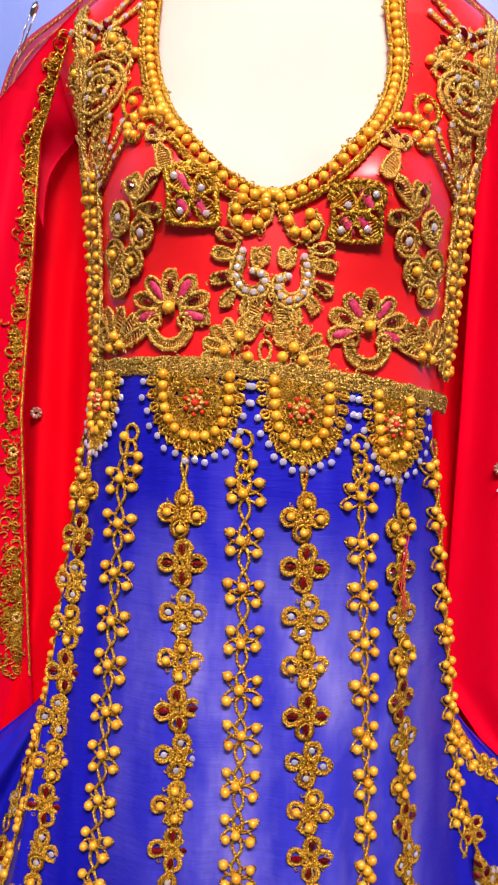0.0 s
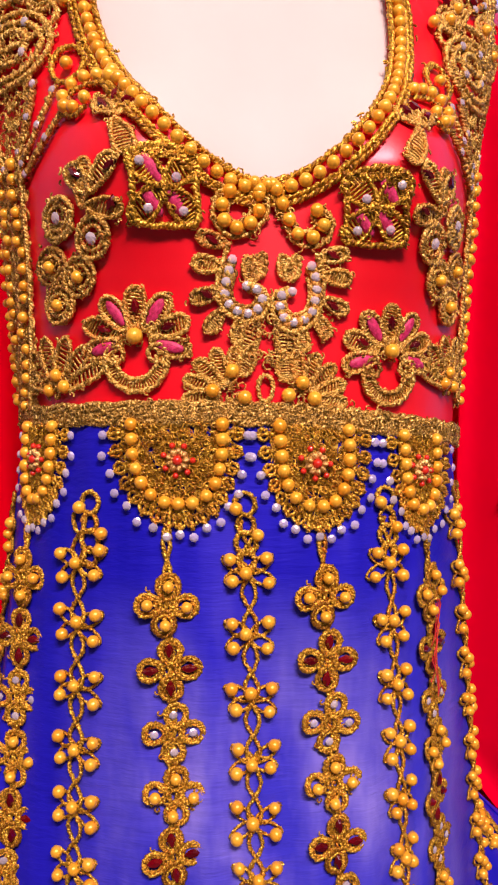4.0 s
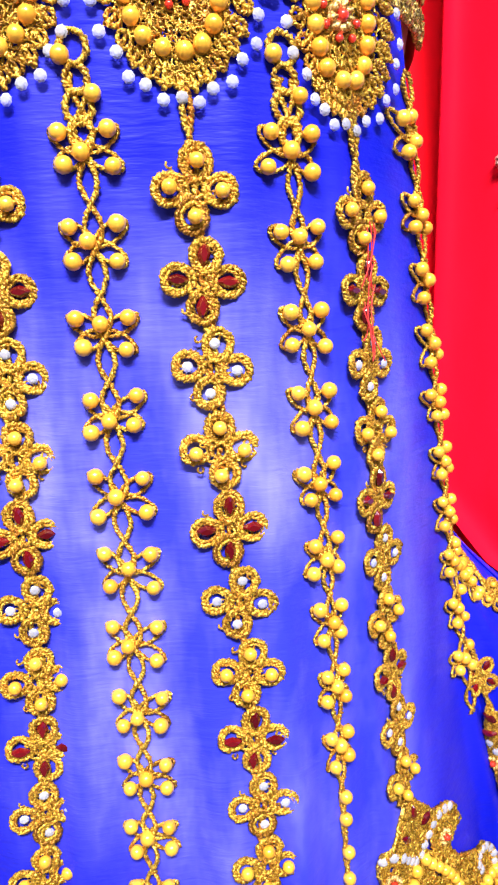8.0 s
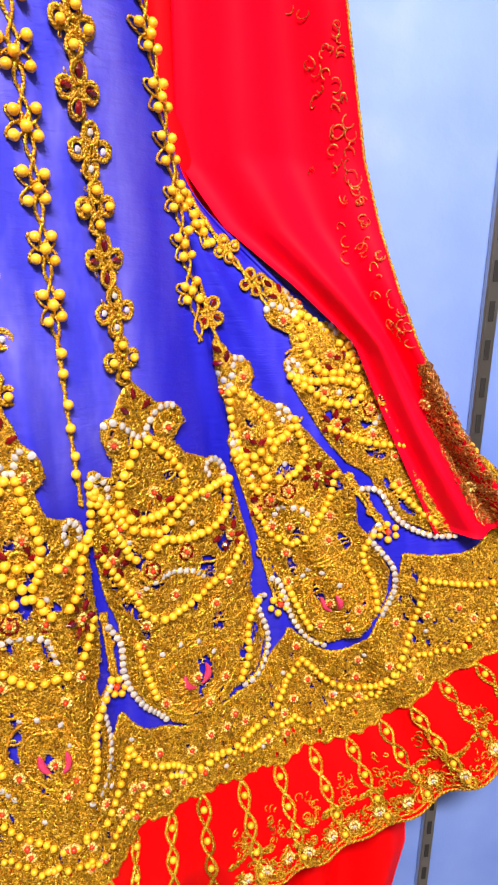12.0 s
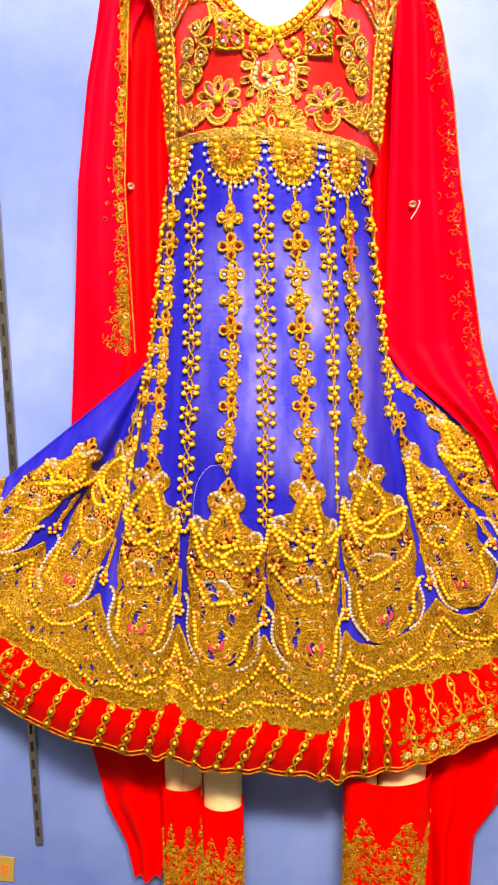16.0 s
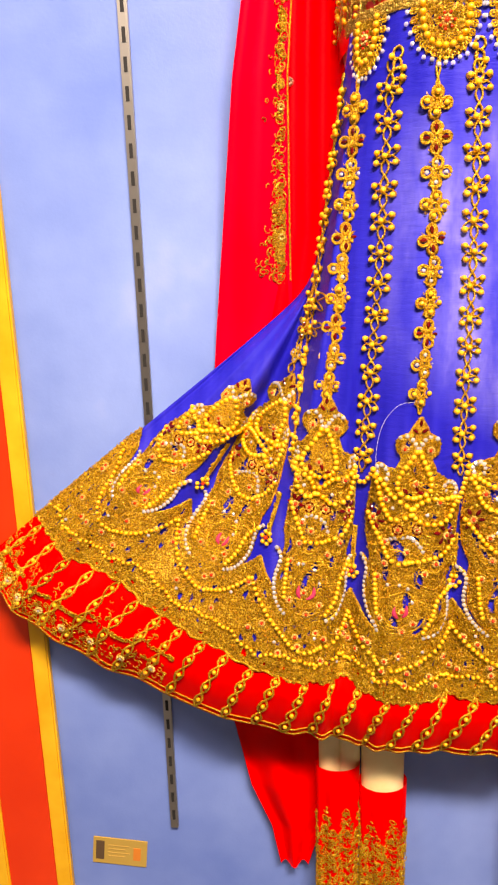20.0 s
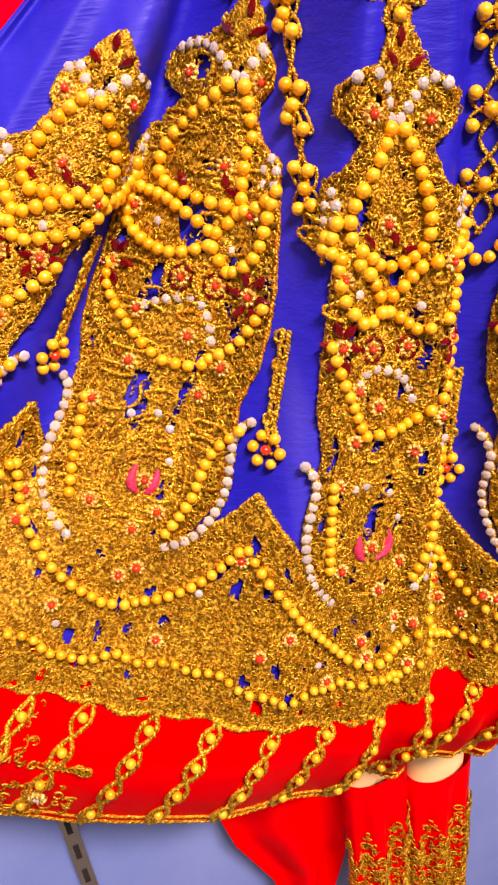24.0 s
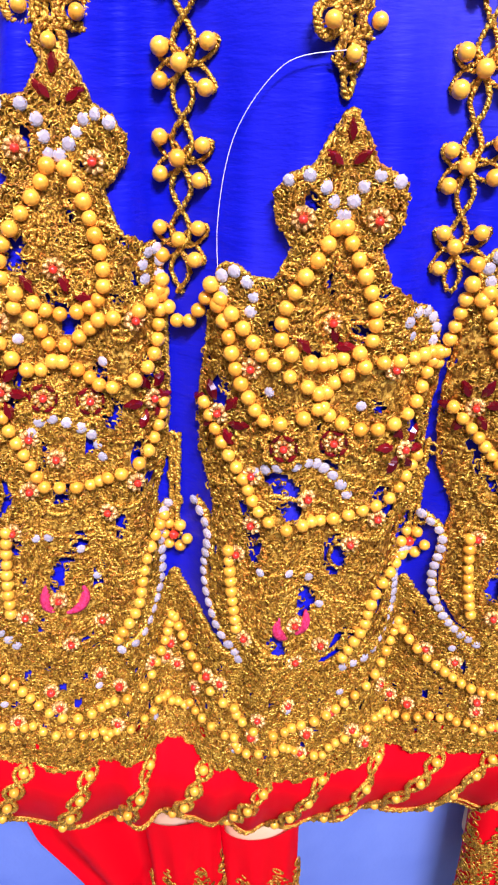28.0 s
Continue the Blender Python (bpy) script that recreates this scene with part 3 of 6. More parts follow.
# ---- wall fittings ----
def wall_standard(x, z0, z1):
    ob = thing("wall_standard", "grey steel slotted shelf upright screwed to the blue wall", "shelf upright", "shelf uprights")
    part("channel", box_mesh("channel", (x - 0.0072, -0.010, z0), (x + 0.0072, 0.0, z1), METAL, 0.0015), ob)
    # Black plates on the channel face stand for the shade inside its slots.
    me = box_mesh("slot", (-0.0026, -0.0004, -0.0100), (0.0026, 0.0004, 0.0100), DARK)
    z = z0 + 0.03
    while z < z1 - 0.02:
        part("slot", me, ob, "", pose(x, -0.0105, z))
        z += 0.0385


wall_standard(-0.438, 0.335, 2.6)
wall_standard(0.520, 0.335, 2.6)

WHITE_PANEL = material("white_panel_paint", (0.72, 0.72, 0.74), 0.5)
RED_POST = material("orange_red_post_paint", (0.80, 0.06, 0.012), 0.4)
paint(RED_POST, ramp(RED_POST, noise_tex(RED_POST, 4, 4), [(0.3, (0.68, 0.030, 0.005)), (0.7, (0.80, 0.048, 0.009))]))
YELLOW = material("yellow_trim_paint", (0.85, 0.46, 0.02), 0.4)
paint(YELLOW, ramp(YELLOW, noise_tex(YELLOW, 14, 4), [(0.3, (0.74, 0.36, 0.015)), (0.7, (0.88, 0.50, 0.03))]))
post = thing("red_post", "orange red painted upright panel with yellow edging", "panel")
part("panel_face", box_mesh("panel_face", (-0.765, -0.012, 0), (-0.672, 0.0, 3.38), RED_POST, 0.002), post)
for a, b in ((-0.672, -0.642), (-0.795, -0.765)):
    part("edging", box_mesh("edging", (a, -0.016, 0), (b, 0.0, 3.38), YELLOW, 0.003), post, "yellow painted edging strip")

side_panel = thing("white_side_panel", "plain white panel beside the red post", "panel")
part("panel_face", box_mesh("panel_face", (-1.6, -0.010, 0), (-0.795, 0.0, 3.38), WHITE_PANEL, 0.002), side_panel)

CARD = material("gold_card", (0.62, 0.42, 0.10), 0.4, metal=0.3)
card = thing("wall_card", "small golden card stuck flat to the blue wall", "card")
part("card_sheet", box_mesh("card_sheet", (-0.052, -0.002, -0.030), (0.052, 0.0, 0.030), CARD, 0.0008), card)
card.matrix_basis = pose(-0.548, -0.001, 0.272, 0, 6, 0)

upper = thing("upper_wall_panel", "pale grey upper wall panel above the hanging rail", "panel")
part("panel_face", box_mesh("panel_face", (-0.64, -0.006, 2.262), (2.9, 0.0, 3.38), WHITE_PANEL, 0.002), upper)

rail = thing("hanging_rail", "black horizontal rail across the wall above the dress", "rail")
part("bar", box_mesh("bar", (-2.9, -0.055, 2.205), (2.9, -0.035, 2.228), BLACK, 0.003), rail)
hook = thing("hanger_hook", "thin steel hook holding the dress form on the rail", "hook")
pts = [(XC, -0.075, 2.07), (XC + 0.002, -0.075, 2.15), (XC + 0.006, -0.072, 2.22)] + [
    (XC + 0.006, -0.045 - 0.028 * math.cos(a), 2.225 + 0.028 * math.sin(a)) for a in np.linspace(0.1, 2.9, 10)]
part("wire", quads_mesh("wire", *tube_arrays(pts, 0.0022, 8), METAL), hook)


# ---- beads, stones and gold work ----
def sphere_mesh(name, mat, seg=12, rings=8):
    bm = bmesh.new()
    bmesh.ops.create_uvsphere(bm, u_segments=seg, v_segments=rings, radius=1)
    me = bpy.data.meshes.new(name)
    bm.to_mesh(me)
    bm.free()
    me.materials.append(mat)
    me.polygons.foreach_set("use_smooth", [True] * len(me.polygons))
    return me


def cut_stone(name, mat, ax, ay, height, sides=9):
    """A faceted flat-backed stone: girdle, crown and table."""
    bm = bmesh.new()
    rings = []
    for f, z in ((1.0, 0.0), (1.0, 0.22), (0.78, 0.70), (0.42, 1.0)):
        rings.append([bm.verts.new((ax * f * math.cos(2 * math.pi * k / sides + (0.39 if f == 0.78 else 0)), ay * f * math.sin(2 * math.pi * k / sides + (0.39 if f == 0.78 else 0)), height * z)) for k in range(sides)])
    for a, b in zip(rings, rings[1:]):
        for k in range(sides):
            bm.faces.new((a[k], a[(k + 1) % sides], b[(k + 1) % sides], b[k]))
    bm.faces.new(rings[-1])
    me = bpy.data.meshes.new(name)
    bm.to_mesh(me)
    bm.free()
    me.materials.append(mat)
    return me


def navette(name, mat, a, b, h):
    bm = bmesh.new()
    n = 12
    low, top = [], []
    for k in range(n):
        t = 2 * math.pi * k / n
        y, x = a * math.cos(t), b * math.sin(t) * (1 - 0.35 * abs(math.cos(t)))
        low.append(bm.verts.new((x, y, 0)))
        top.append(bm.verts.new((x * 0.5, y * 0.6, h)))
    for k in range(n):
        bm.faces.new((low[k], low[(k + 1) % n], top[(k + 1) % n], top[k]))
    bm.faces.new(top)
    me = bpy.data.meshes.new(name)
    bm.to_mesh(me)
    bm.free()
    me.materials.append(mat)
    return me


BEAD = sphere_mesh("pearl", PEARL)
SMALL_BEAD = sphere_mesh("orange_bead", ORANGE_GEM, 10, 6)
STONE = cut_stone("rhinestone", WHITE_GEM, 0.0030, 0.0030, 0.0017, 8)
RUBY = navette("red_stone", RED_GEM, 0.0062, 0.0034, 0.0026)
RP = 0.0039
rng = np.random.default_rng(5)


def circle(cx, cy, rx, ry, n=14, a0=0.0, a1=6.2832, z=0.0):
    a = np.linspace(a0, a1, n)
    return np.stack([cx + rx * np.cos(a), cy + ry * np.sin(a), np.full(n, z)], -1)


def flat_cord(path, r, pitch=None):
    """Cord arrays for a motif drawn in its own plane, x across, y up, z out."""
    p = np.asarray(path)[:, [0, 2, 1]] * [1, -1, 1]
    v, q = cord_arrays(p, r, pitch)
    return v[:, [0, 2, 1]] * [1, 1, -1], q


def cross_mesh(seed):
    """Four corded loops round an open middle, each loop left free for a bead or a stone."""
    r = np.random.default_rng(seed)
    bits = []
    for k in range(4):
        a = math.pi / 2 * k + r.normal(0, 0.06)
        c, s = math.cos(a), math.sin(a)
        for f, w in ((1.0, 0.0017), (0.74, 0.0013)):
            t = np.linspace(0, 2 * np.pi, 26)
            u = 0.0126 + 0.0083 * f * np.cos(t) * r.uniform(0.95, 1.05)
            v = 0.0074 * f * np.sin(t) * (1 + 0.12 * np.cos(t))
            bits.append(flat_cord(np.stack([u * c - v * s, u * s + v * c, 0.0012 + 0.0006 * np.sin(2 * t)], -1), w, 0.0036))
        b = a + math.pi / 4
        bits.append(flat_cord(circle(0.0060 * math.cos(b), 0.0060 * math.sin(b), 0.0021, 0.0021, 9, 0, 6.6, 0.0016), 0.0010, 0.003))
    bits.append(flat_cord(circle(0, 0, 0.0042, 0.0042, 14, 0, 6.3, 0.0014), 0.0011, 0.0034))
    for k in range(14):
        a, d = math.pi / 2 * (k % 4) + r.normal(0, 0.5), r.uniform(0.006, 0.019)
        bits.append(flat_cord(circle(d * math.cos(a), d * math.sin(a), 0.0017, 0.0017, 8, r.uniform(0, 3), r.uniform(5, 8), 0.0014), 0.0007, 0.003))
    v, q = gather(bits)
    return quads_mesh("cross_motif", v, q, GOLD)


CROSSES = [cross_mesh(k) for k in range(4)]


def rosette_mesh():
    """A little bezel of nine beaded lobes round a hollow for a stone."""
    a = np.linspace(0, 2 * np.pi, 54, endpoint=False)
    lobe = 0.5 + 0.5 * np.cos(9 * a)
    rings = [(0.0014, 0.0010, 0.0), (0.0023, 0.0014, 0.0002), (0.0030, 0.0022, 0.0008), (0.0040, 0.0024, 0.0010), (0.0049, 0.0014, 0.0006), (0.0051, 0.0, 0.0)]
    V = np.concatenate([np.stack([(r + 0.0006 * lobe * (r > 0.0035)) * np.cos(a), (r + 0.0006 * lobe * (r > 0.0035)) * np.sin(a), h * (0.65 + 0.35 * lobe) + g * lobe], -1) for r, h, g in rings])
    K, J = np.meshgrid(np.arange(len(rings) - 1), np.arange(54), indexing="ij")
    q = np.stack([K * 54 + J, (K + 1) * 54 + J, (K + 1) * 54 + (J + 1) % 54, K * 54 + (J + 1) % 54], -1).reshape(-1, 4)
    return quads_mesh("rosette", V, q, BEZEL)


def flower_mesh():
    """Six corded petals in a ring, open in the middle."""
    bits = [flat_cord(circle(0.0078 * math.cos(a), 0.0078 * math.sin(a), f * 0.0042, f * 0.0042, 15, a, a + 6.2832, 0.001), 0.0012, 0.0034) for a in np.arange(6) * math.pi / 3 for f in (1.0, 0.55)]
    return quads_mesh("open_flower", *gather(bits), GOLD)


FLOWER = flower_mesh()
BEZEL = gold_thread("pale_gold_bezel", (0.62, 0.34, 0.06), (1.0, 0.72, 0.22), 900, 0.34)
ROSETTE = rosette_mesh()
GOLD_DARK = gold_thread("antique_gold_braid", (0.46, 0.26, 0.03), (1.0, 0.72, 0.16))
THREAD = material("white_thread", (0.8, 0.8, 0.85), 0.5)
RED_THREAD = material("red_thread", (0.85, 0.05, 0.03), 0.6)
PIPING = material("pale_gold_piping", (0.62, 0.55, 0.25), 0.4)
PALE_GOLD = gold_thread("pale_zari_thread", (0.5, 0.3, 0.2), (0.85, 0.65, 0.5))
DARK_INK = material("dark_ink", (0.10, 0.06, 0.03), 0.6)
ORANGE_INK = material("orange_ink", (0.70, 0.22, 0.03), 0.6)
FAINT_INK = material("faint_ink", (0.50, 0.32, 0.08), 0.6)
ROSETTE_PALE = ROSETTE.copy()
ROSETTE_PALE.materials[0] = PALE_GOLD
PINK_LEAF = sphere_mesh("silk_fill", PINK, 10, 6)
PINK_LEAF.transform(Matrix.Diagonal((0.0030, 0.0078, 0.0012, 1)))


def matrices(p, u, v, n, h, scale, turn=0.0):
    """Poses on a surface: x across, y up, z out, lifted by h."""
    out = []
    turn = np.broadcast_to(np.asarray(turn, dtype=float), (len(p),))
    scale = np.broadcast_to(np.asarray(scale, dtype=float), (len(p),))
    for k in range(len(p)):
        x = u[k] - n[k] * float(u[k] @ n[k])
        x /= np.linalg.norm(x)
        y = np.cross(n[k], x)
        c, s = math.cos(turn[k]), math.sin(turn[k])
        X, Y, Z = (c * x + s * y) * scale[k], (c * y - s * x) * scale[k], n[k] * scale[k]
        o = p[k] + n[k] * h
        out.append(Matrix(((X[0], Y[0], Z[0], o[0]), (X[1], Y[1], Z[1], o[1]), (X[2], Y[2], Z[2], o[2]), (0, 0, 0, 1))))
    return out


def on_skirt(i, s, h, scale=1.0, turn=0.0):
    i, s = np.atleast_1d(np.asarray(i, dtype=float)), np.atleast_1d(np.asarray(s, dtype=float))
    p, u, v, n, _, _ = frame_on(i, s)
    return matrices(p, u, v, n, h, scale, turn)


def set_on_skirt(name, me, parent, i, s, h, scale=1.0, turn=0.0):
    for m in on_skirt(i, s, h, scale, turn):
        part(name, me, parent, "", m)


def pearls_on_skirt(parent, i, s, r=RP, lift=0.0):
    i = np.asarray(i, dtype=float)
    set_on_skirt("pearl", BEAD, parent, i, s, r * 0.85 + lift, r * rng.uniform(0.93, 1.06, len(i)), rng.uniform(0, 6, len(i)))


def smooth_line(ctrl, n=60):
    c = np.asarray(ctrl, dtype=float)
    return knot(c, np.linspace(0, len(c) - 1, n))


def even(i, s, step):
    """Resample a line on the skirt to even steps in metres."""
    p = skirt(i, s)
    L = np.concatenate([[0], np.cumsum(np.linalg.norm(np.diff(p, axis=0), axis=1))])
    n = max(2, int(round(L[-1] / step)) + 1)
    d = np.linspace(0, L[-1], n)
    return np.interp(d, L, i), np.interp(d, L, s)


def lifted(i, s, h):
    p, u, v, n, _, _ = frame_on(np.asarray(i, dtype=float), np.asarray(s, dtype=float))
    return p + n * np.broadcast_to(np.asarray(h, dtype=float), (len(p),))[:, None]


def coils(p, u, v, n, seed, size=0.0034, thick=0.0009, segs=5, sides=3, lift=0.001):
    """Bits of coiled wire strewn on a surface: bent tubes at points p with ways u, v and normal n."""
    r = np.random.default_rng(seed)
    m = len(p)
    a0, sweep = r.uniform(0, 6.28, m), r.uniform(2.2, 5.2, m)
    R = size * r.uniform(0.55, 1.25, m)
    ry = R * r.uniform(0.5, 1.0, m)
    tilt = r.uniform(-0.5, 0.5, (m, 2))
    t = np.linspace(0, 1, segs)
    A = a0[:, None] + sweep[:, None] * t
    lx, ly = R[:, None] * np.cos(A), ry[:, None] * np.sin(A)
    lz = lift + tilt[:, :1] * lx * 0.5 + tilt[:, 1:] * ly * 0.5 + r.uniform(0, 0.0014, (m, 1))
    rot = r.uniform(0, 6.28, (m, 1))
    cx, cy = lx * np.cos(rot) - ly * np.sin(rot), lx * np.sin(rot) + ly * np.cos(rot)
    C = p[:, None, :] + cx[..., None] * u[:, None, :] + cy[..., None] * v[:, None, :] + lz[..., None] * n[:, None, :]
    T = np.gradient(C, axis=1)
    T /= np.linalg.norm(T, axis=2, keepdims=True) + 1e-12
    W = np.cross(T, n[:, None, :])
    W /= np.linalg.norm(W, axis=2, keepdims=True) + 1e-9
    ang = np.arange(sides) * 2 * np.pi / sides + np.pi / 2
    V = C[:, :, None, :] + thick * (np.cos(ang)[None, None, :, None] * W[:, :, None, :] + np.sin(ang)[None, None, :, None] * np.broadcast_to(n[:, None, None, :], (m, segs, sides, 3)))
    K, J = np.meshgrid(np.arange(segs - 1), np.arange(sides), indexing="ij")
    q = np.stack([K * sides + J, K * sides + (J + 1) % sides, (K + 1) * sides + (J + 1) % sides, (K + 1) * sides + J], -1).reshape(-1, 4)
    Q = (np.arange(m)[:, None, None] * segs * sides + q[None]).reshape(-1, 4)
    return V.reshape(-1, 3), Q


def strewn(name, parent, i, s, seed, size=0.0034, thick=0.0009, lift=0.001, mat=None):
    p, u, v, n, _, _ = frame_on(i, s)
    ob = part(name, quads_mesh(name, *coils(p, u, v, n, seed, size, thick, 4, lift=lift), mat or GOLD), parent, "dense coiled gold wire embroidery")
    ob["kind"] = "stuff"
    return ob


# ---- cross columns and pearl strands on the skirt ----
def z_to_s(i, z):
    s = np.linspace(0, 1, 400)
    zz = skirt(np.full(400, float(i)), s)[:, 2]
    return np.interp(-np.asarray(z), -zz, s)


def cross_column(i, z0, z1, count, first=0, narrow=1.0):
    zs = np.linspace(z0, z1, count)
    ss = z_to_s(i, zs)
    ctrl_s = np.concatenate([z_to_s(i, [z0 + 0.045]), ss, z_to_s(i, [z1 - 0.028])])
    d = np.linspace(ctrl_s[0] if count > 1 else ss[0] - 0.03, ctrl_s[-1], 90)
    chain = part("link_cord", quads_mesh("link_cord", *gather([cord_arrays(lifted(np.full(90, i) + 0.045 * np.sin(d * 150 + k * 3.14), d, 0.002), 0.0015, 0.0042) for k in range(2)]), GOLD), DRESS)
    for k, s in enumerate(ss):
        kind = (k + first) % 3
        di = rng.normal(0, 0.02)
        m = on_skirt(i + di, s, 0.002, 0.87 * narrow, rng.normal(0, 0.07))[0]
        cross = part("cross_motif", CROSSES[(k + first * 2) % 4], DRESS, ("gold cross motif with pearls", "gold cross motif with dark red stones", "gold cross motif with clear stones")[kind], m)
        for a in range(4):
            x, y = 0.0132 * math.cos(a * math.pi / 2), 0.0132 * math.sin(a * math.pi / 2)
            if kind == 0:
                part("pearl", BEAD, cross, "", Matrix.Translation((x, y, 0.0042)) @ Matrix.Scale(RP * 1.02, 4))
            elif kind == 1:
                part("red_stone", RUBY, cross, "", Matrix.Translation((x, y, 0.0018)) @ Matrix.Rotation(a * math.pi / 2 + math.pi / 2, 4, "Z"))
            else:
                part("rhinestone", STONE, cross, "", Matrix.Translation((x, y, 0.0018)) @ Matrix.Rotation(rng.uniform(0, 3), 4, "Z"))


cross_column(5, 1.533, 1.184, 10)
cross_column(7, 1.535, 1.185, 10)
cross_column(9, 1.526, 1.197, 10)
cross_column(3, 1.540, 1.190, 10)
cross_column(10.8, 1.222, 1.222, 1, 1, 0.8)
cross_column(11.85, 1.272, 1.244, 2, 0, 0.68)
cross_column(1.92, 1.292, 1.225, 3, 0, 0.78)


def pearl_strand(i, z0, z1, step, wide=0.011, thin_from=None, end_wide=None, i_low=None, eye=0.0030):
    """A strand of pearl clusters: two cords that cross in eyes, and five pearls in their own loops at every step."""
    i_low, end_wide = i if i_low is None else i_low, end_wide or wide
    r = np.random.default_rng(int(i * 100))

    def line(z):
        z = np.asarray(z, dtype=float)
        ii = i + (i_low - i) * np.clip((1.32 - z) / (1.32 - z1 + 1e-6), 0, 1)
        S = np.linspace(0, 1, 300)
        zz = skirt(np.full(300, float(i)), S)[:, 2]
        return ii, np.interp(-z, -zz, S)

    def at(du, z):
        ii, ss = line(z)
        return ii + np.asarray(du) / frame_on(ii, ss)[4], ss
    zs = np.linspace(z0 + 0.030, z1 - 0.006, 240)
    slim = np.ones(240) if thin_from is None else np.where(zs < thin_from, 0.35, 1.0)
    bits = [cord_arrays(lifted(*at(k * eye * slim * np.sin((zs - z0) / step * 6.283 + 0.5), zs), 0.0018 + 0.0006 * k * np.cos((zs - z0) / step * 6.283)), 0.0013, 0.0036) for k in (-1, 1)]
    U, Z, n = [], [], int((z0 - z1) / step)
    for k in range(n + 1):
        z = z0 - step * k
        w = np.interp(z, [z1, z0], [end_wide, wide])
        thin = thin_from is not None and z < thin_from
        for du, dz in (((0.001, 0.006), (-0.001, -0.012)) if thin else ((-w, 0.0075), (w, 0.0085), (0.0, 0.0005), (-0.92 * w, -0.0078), (0.95 * w, -0.0070))):
            du, dz = du + r.normal(0, 0.0009), dz + r.normal(0, 0.0013)
            U.append(du)
            Z.append(z + dz)
            if abs(du) > 0.003:
                t = np.linspace(0, 2 * np.pi, 22)
                a = 0.5 * abs(du) + 0.0024
                bits.append(cord_arrays(lifted(*at(np.sign(du) * (a + a * np.cos(t)) * 0.97, z + dz * (0.55 + 0.45 * np.cos(t)) + 0.0043 * np.sin(t)), 0.0014), 0.0010, 0.0030))
    strand = part("pearl_strand", quads_mesh("pearl_strand", *gather(bits), GOLD), DRESS, "twisted gold cord strand set with pearls")
    pearls_on_skirt(strand, *at(np.array(U), np.array(Z)), RP)


pearl_strand(4, 1.555, 1.075, 0.0385, 0.0150, None, 0.0120, eye=0.0056)
pearl_strand(6, 1.552, 1.075, 0.0385, 0.0108, eye=0.0040)
pearl_strand(8, 1.550, 1.095, 0.0385, 0.0098, 1.222, 0.0040)
pearl_strand(10, 1.565, 1.205, 0.0360, 0.0058)
pearl_strand(2, 1.560, 1.100, 0.0370, 0.0050, i_low=2.50)
pearl_strand(11.5, 1.308, 1.285, 0.0230, 0.0030)

# ---- paisley panels above the hem ----
# one row a panel: seam, half widths left and right, top and foot, tilt, half width of its crown and how far it leans
PANELS = [(1.15, 0.54, 0.32, 0.480, 0.757, 0.0, 0.56, 0.17), (2.03, 0.38, 0.38, 0.448, 0.796, 0.0, 0.60, -0.03), (3.05, 0.45, 0.88, 0.454, 0.818, 0.0, 1.15, -0.02), (5.0, 0.85, 1.0, 0.475, 0.819, 0.05, 1.0, 0.06),
          (7.0, 0.96, 0.97, 0.449, 0.814, 0.0, 1.08, 0.04), (9.0, 0.92, 1.04, 0.440, 0.766, 0.07, 1.2, 0.0), (10.78, 0.64, 0.64, 0.436, 0.781, 0.0, 1.08, -0.06), (12.10, 0.66, 0.70, 0.402, 0.735, 0.0, 0.98, 0.0)]
HALF_Q = [0.0, 0.05, 0.10, 0.125, 0.15, 0.18, 0.205, 0.23, 0.30, 0.34, 0.38, 0.44, 0.52, 0.62, 0.70, 0.76, 0.80, 0.88, 0.94, 0.98, 1.0]
HALF_W = [0.04, 0.15, 0.22, 0.36, 0.43, 0.43, 0.37, 0.29, 0.40, 0.78, 0.92, 0.95, 0.96, 0.97, 0.93, 0.80, 0.82, 0.80, 0.64, 0.40, 0.12]


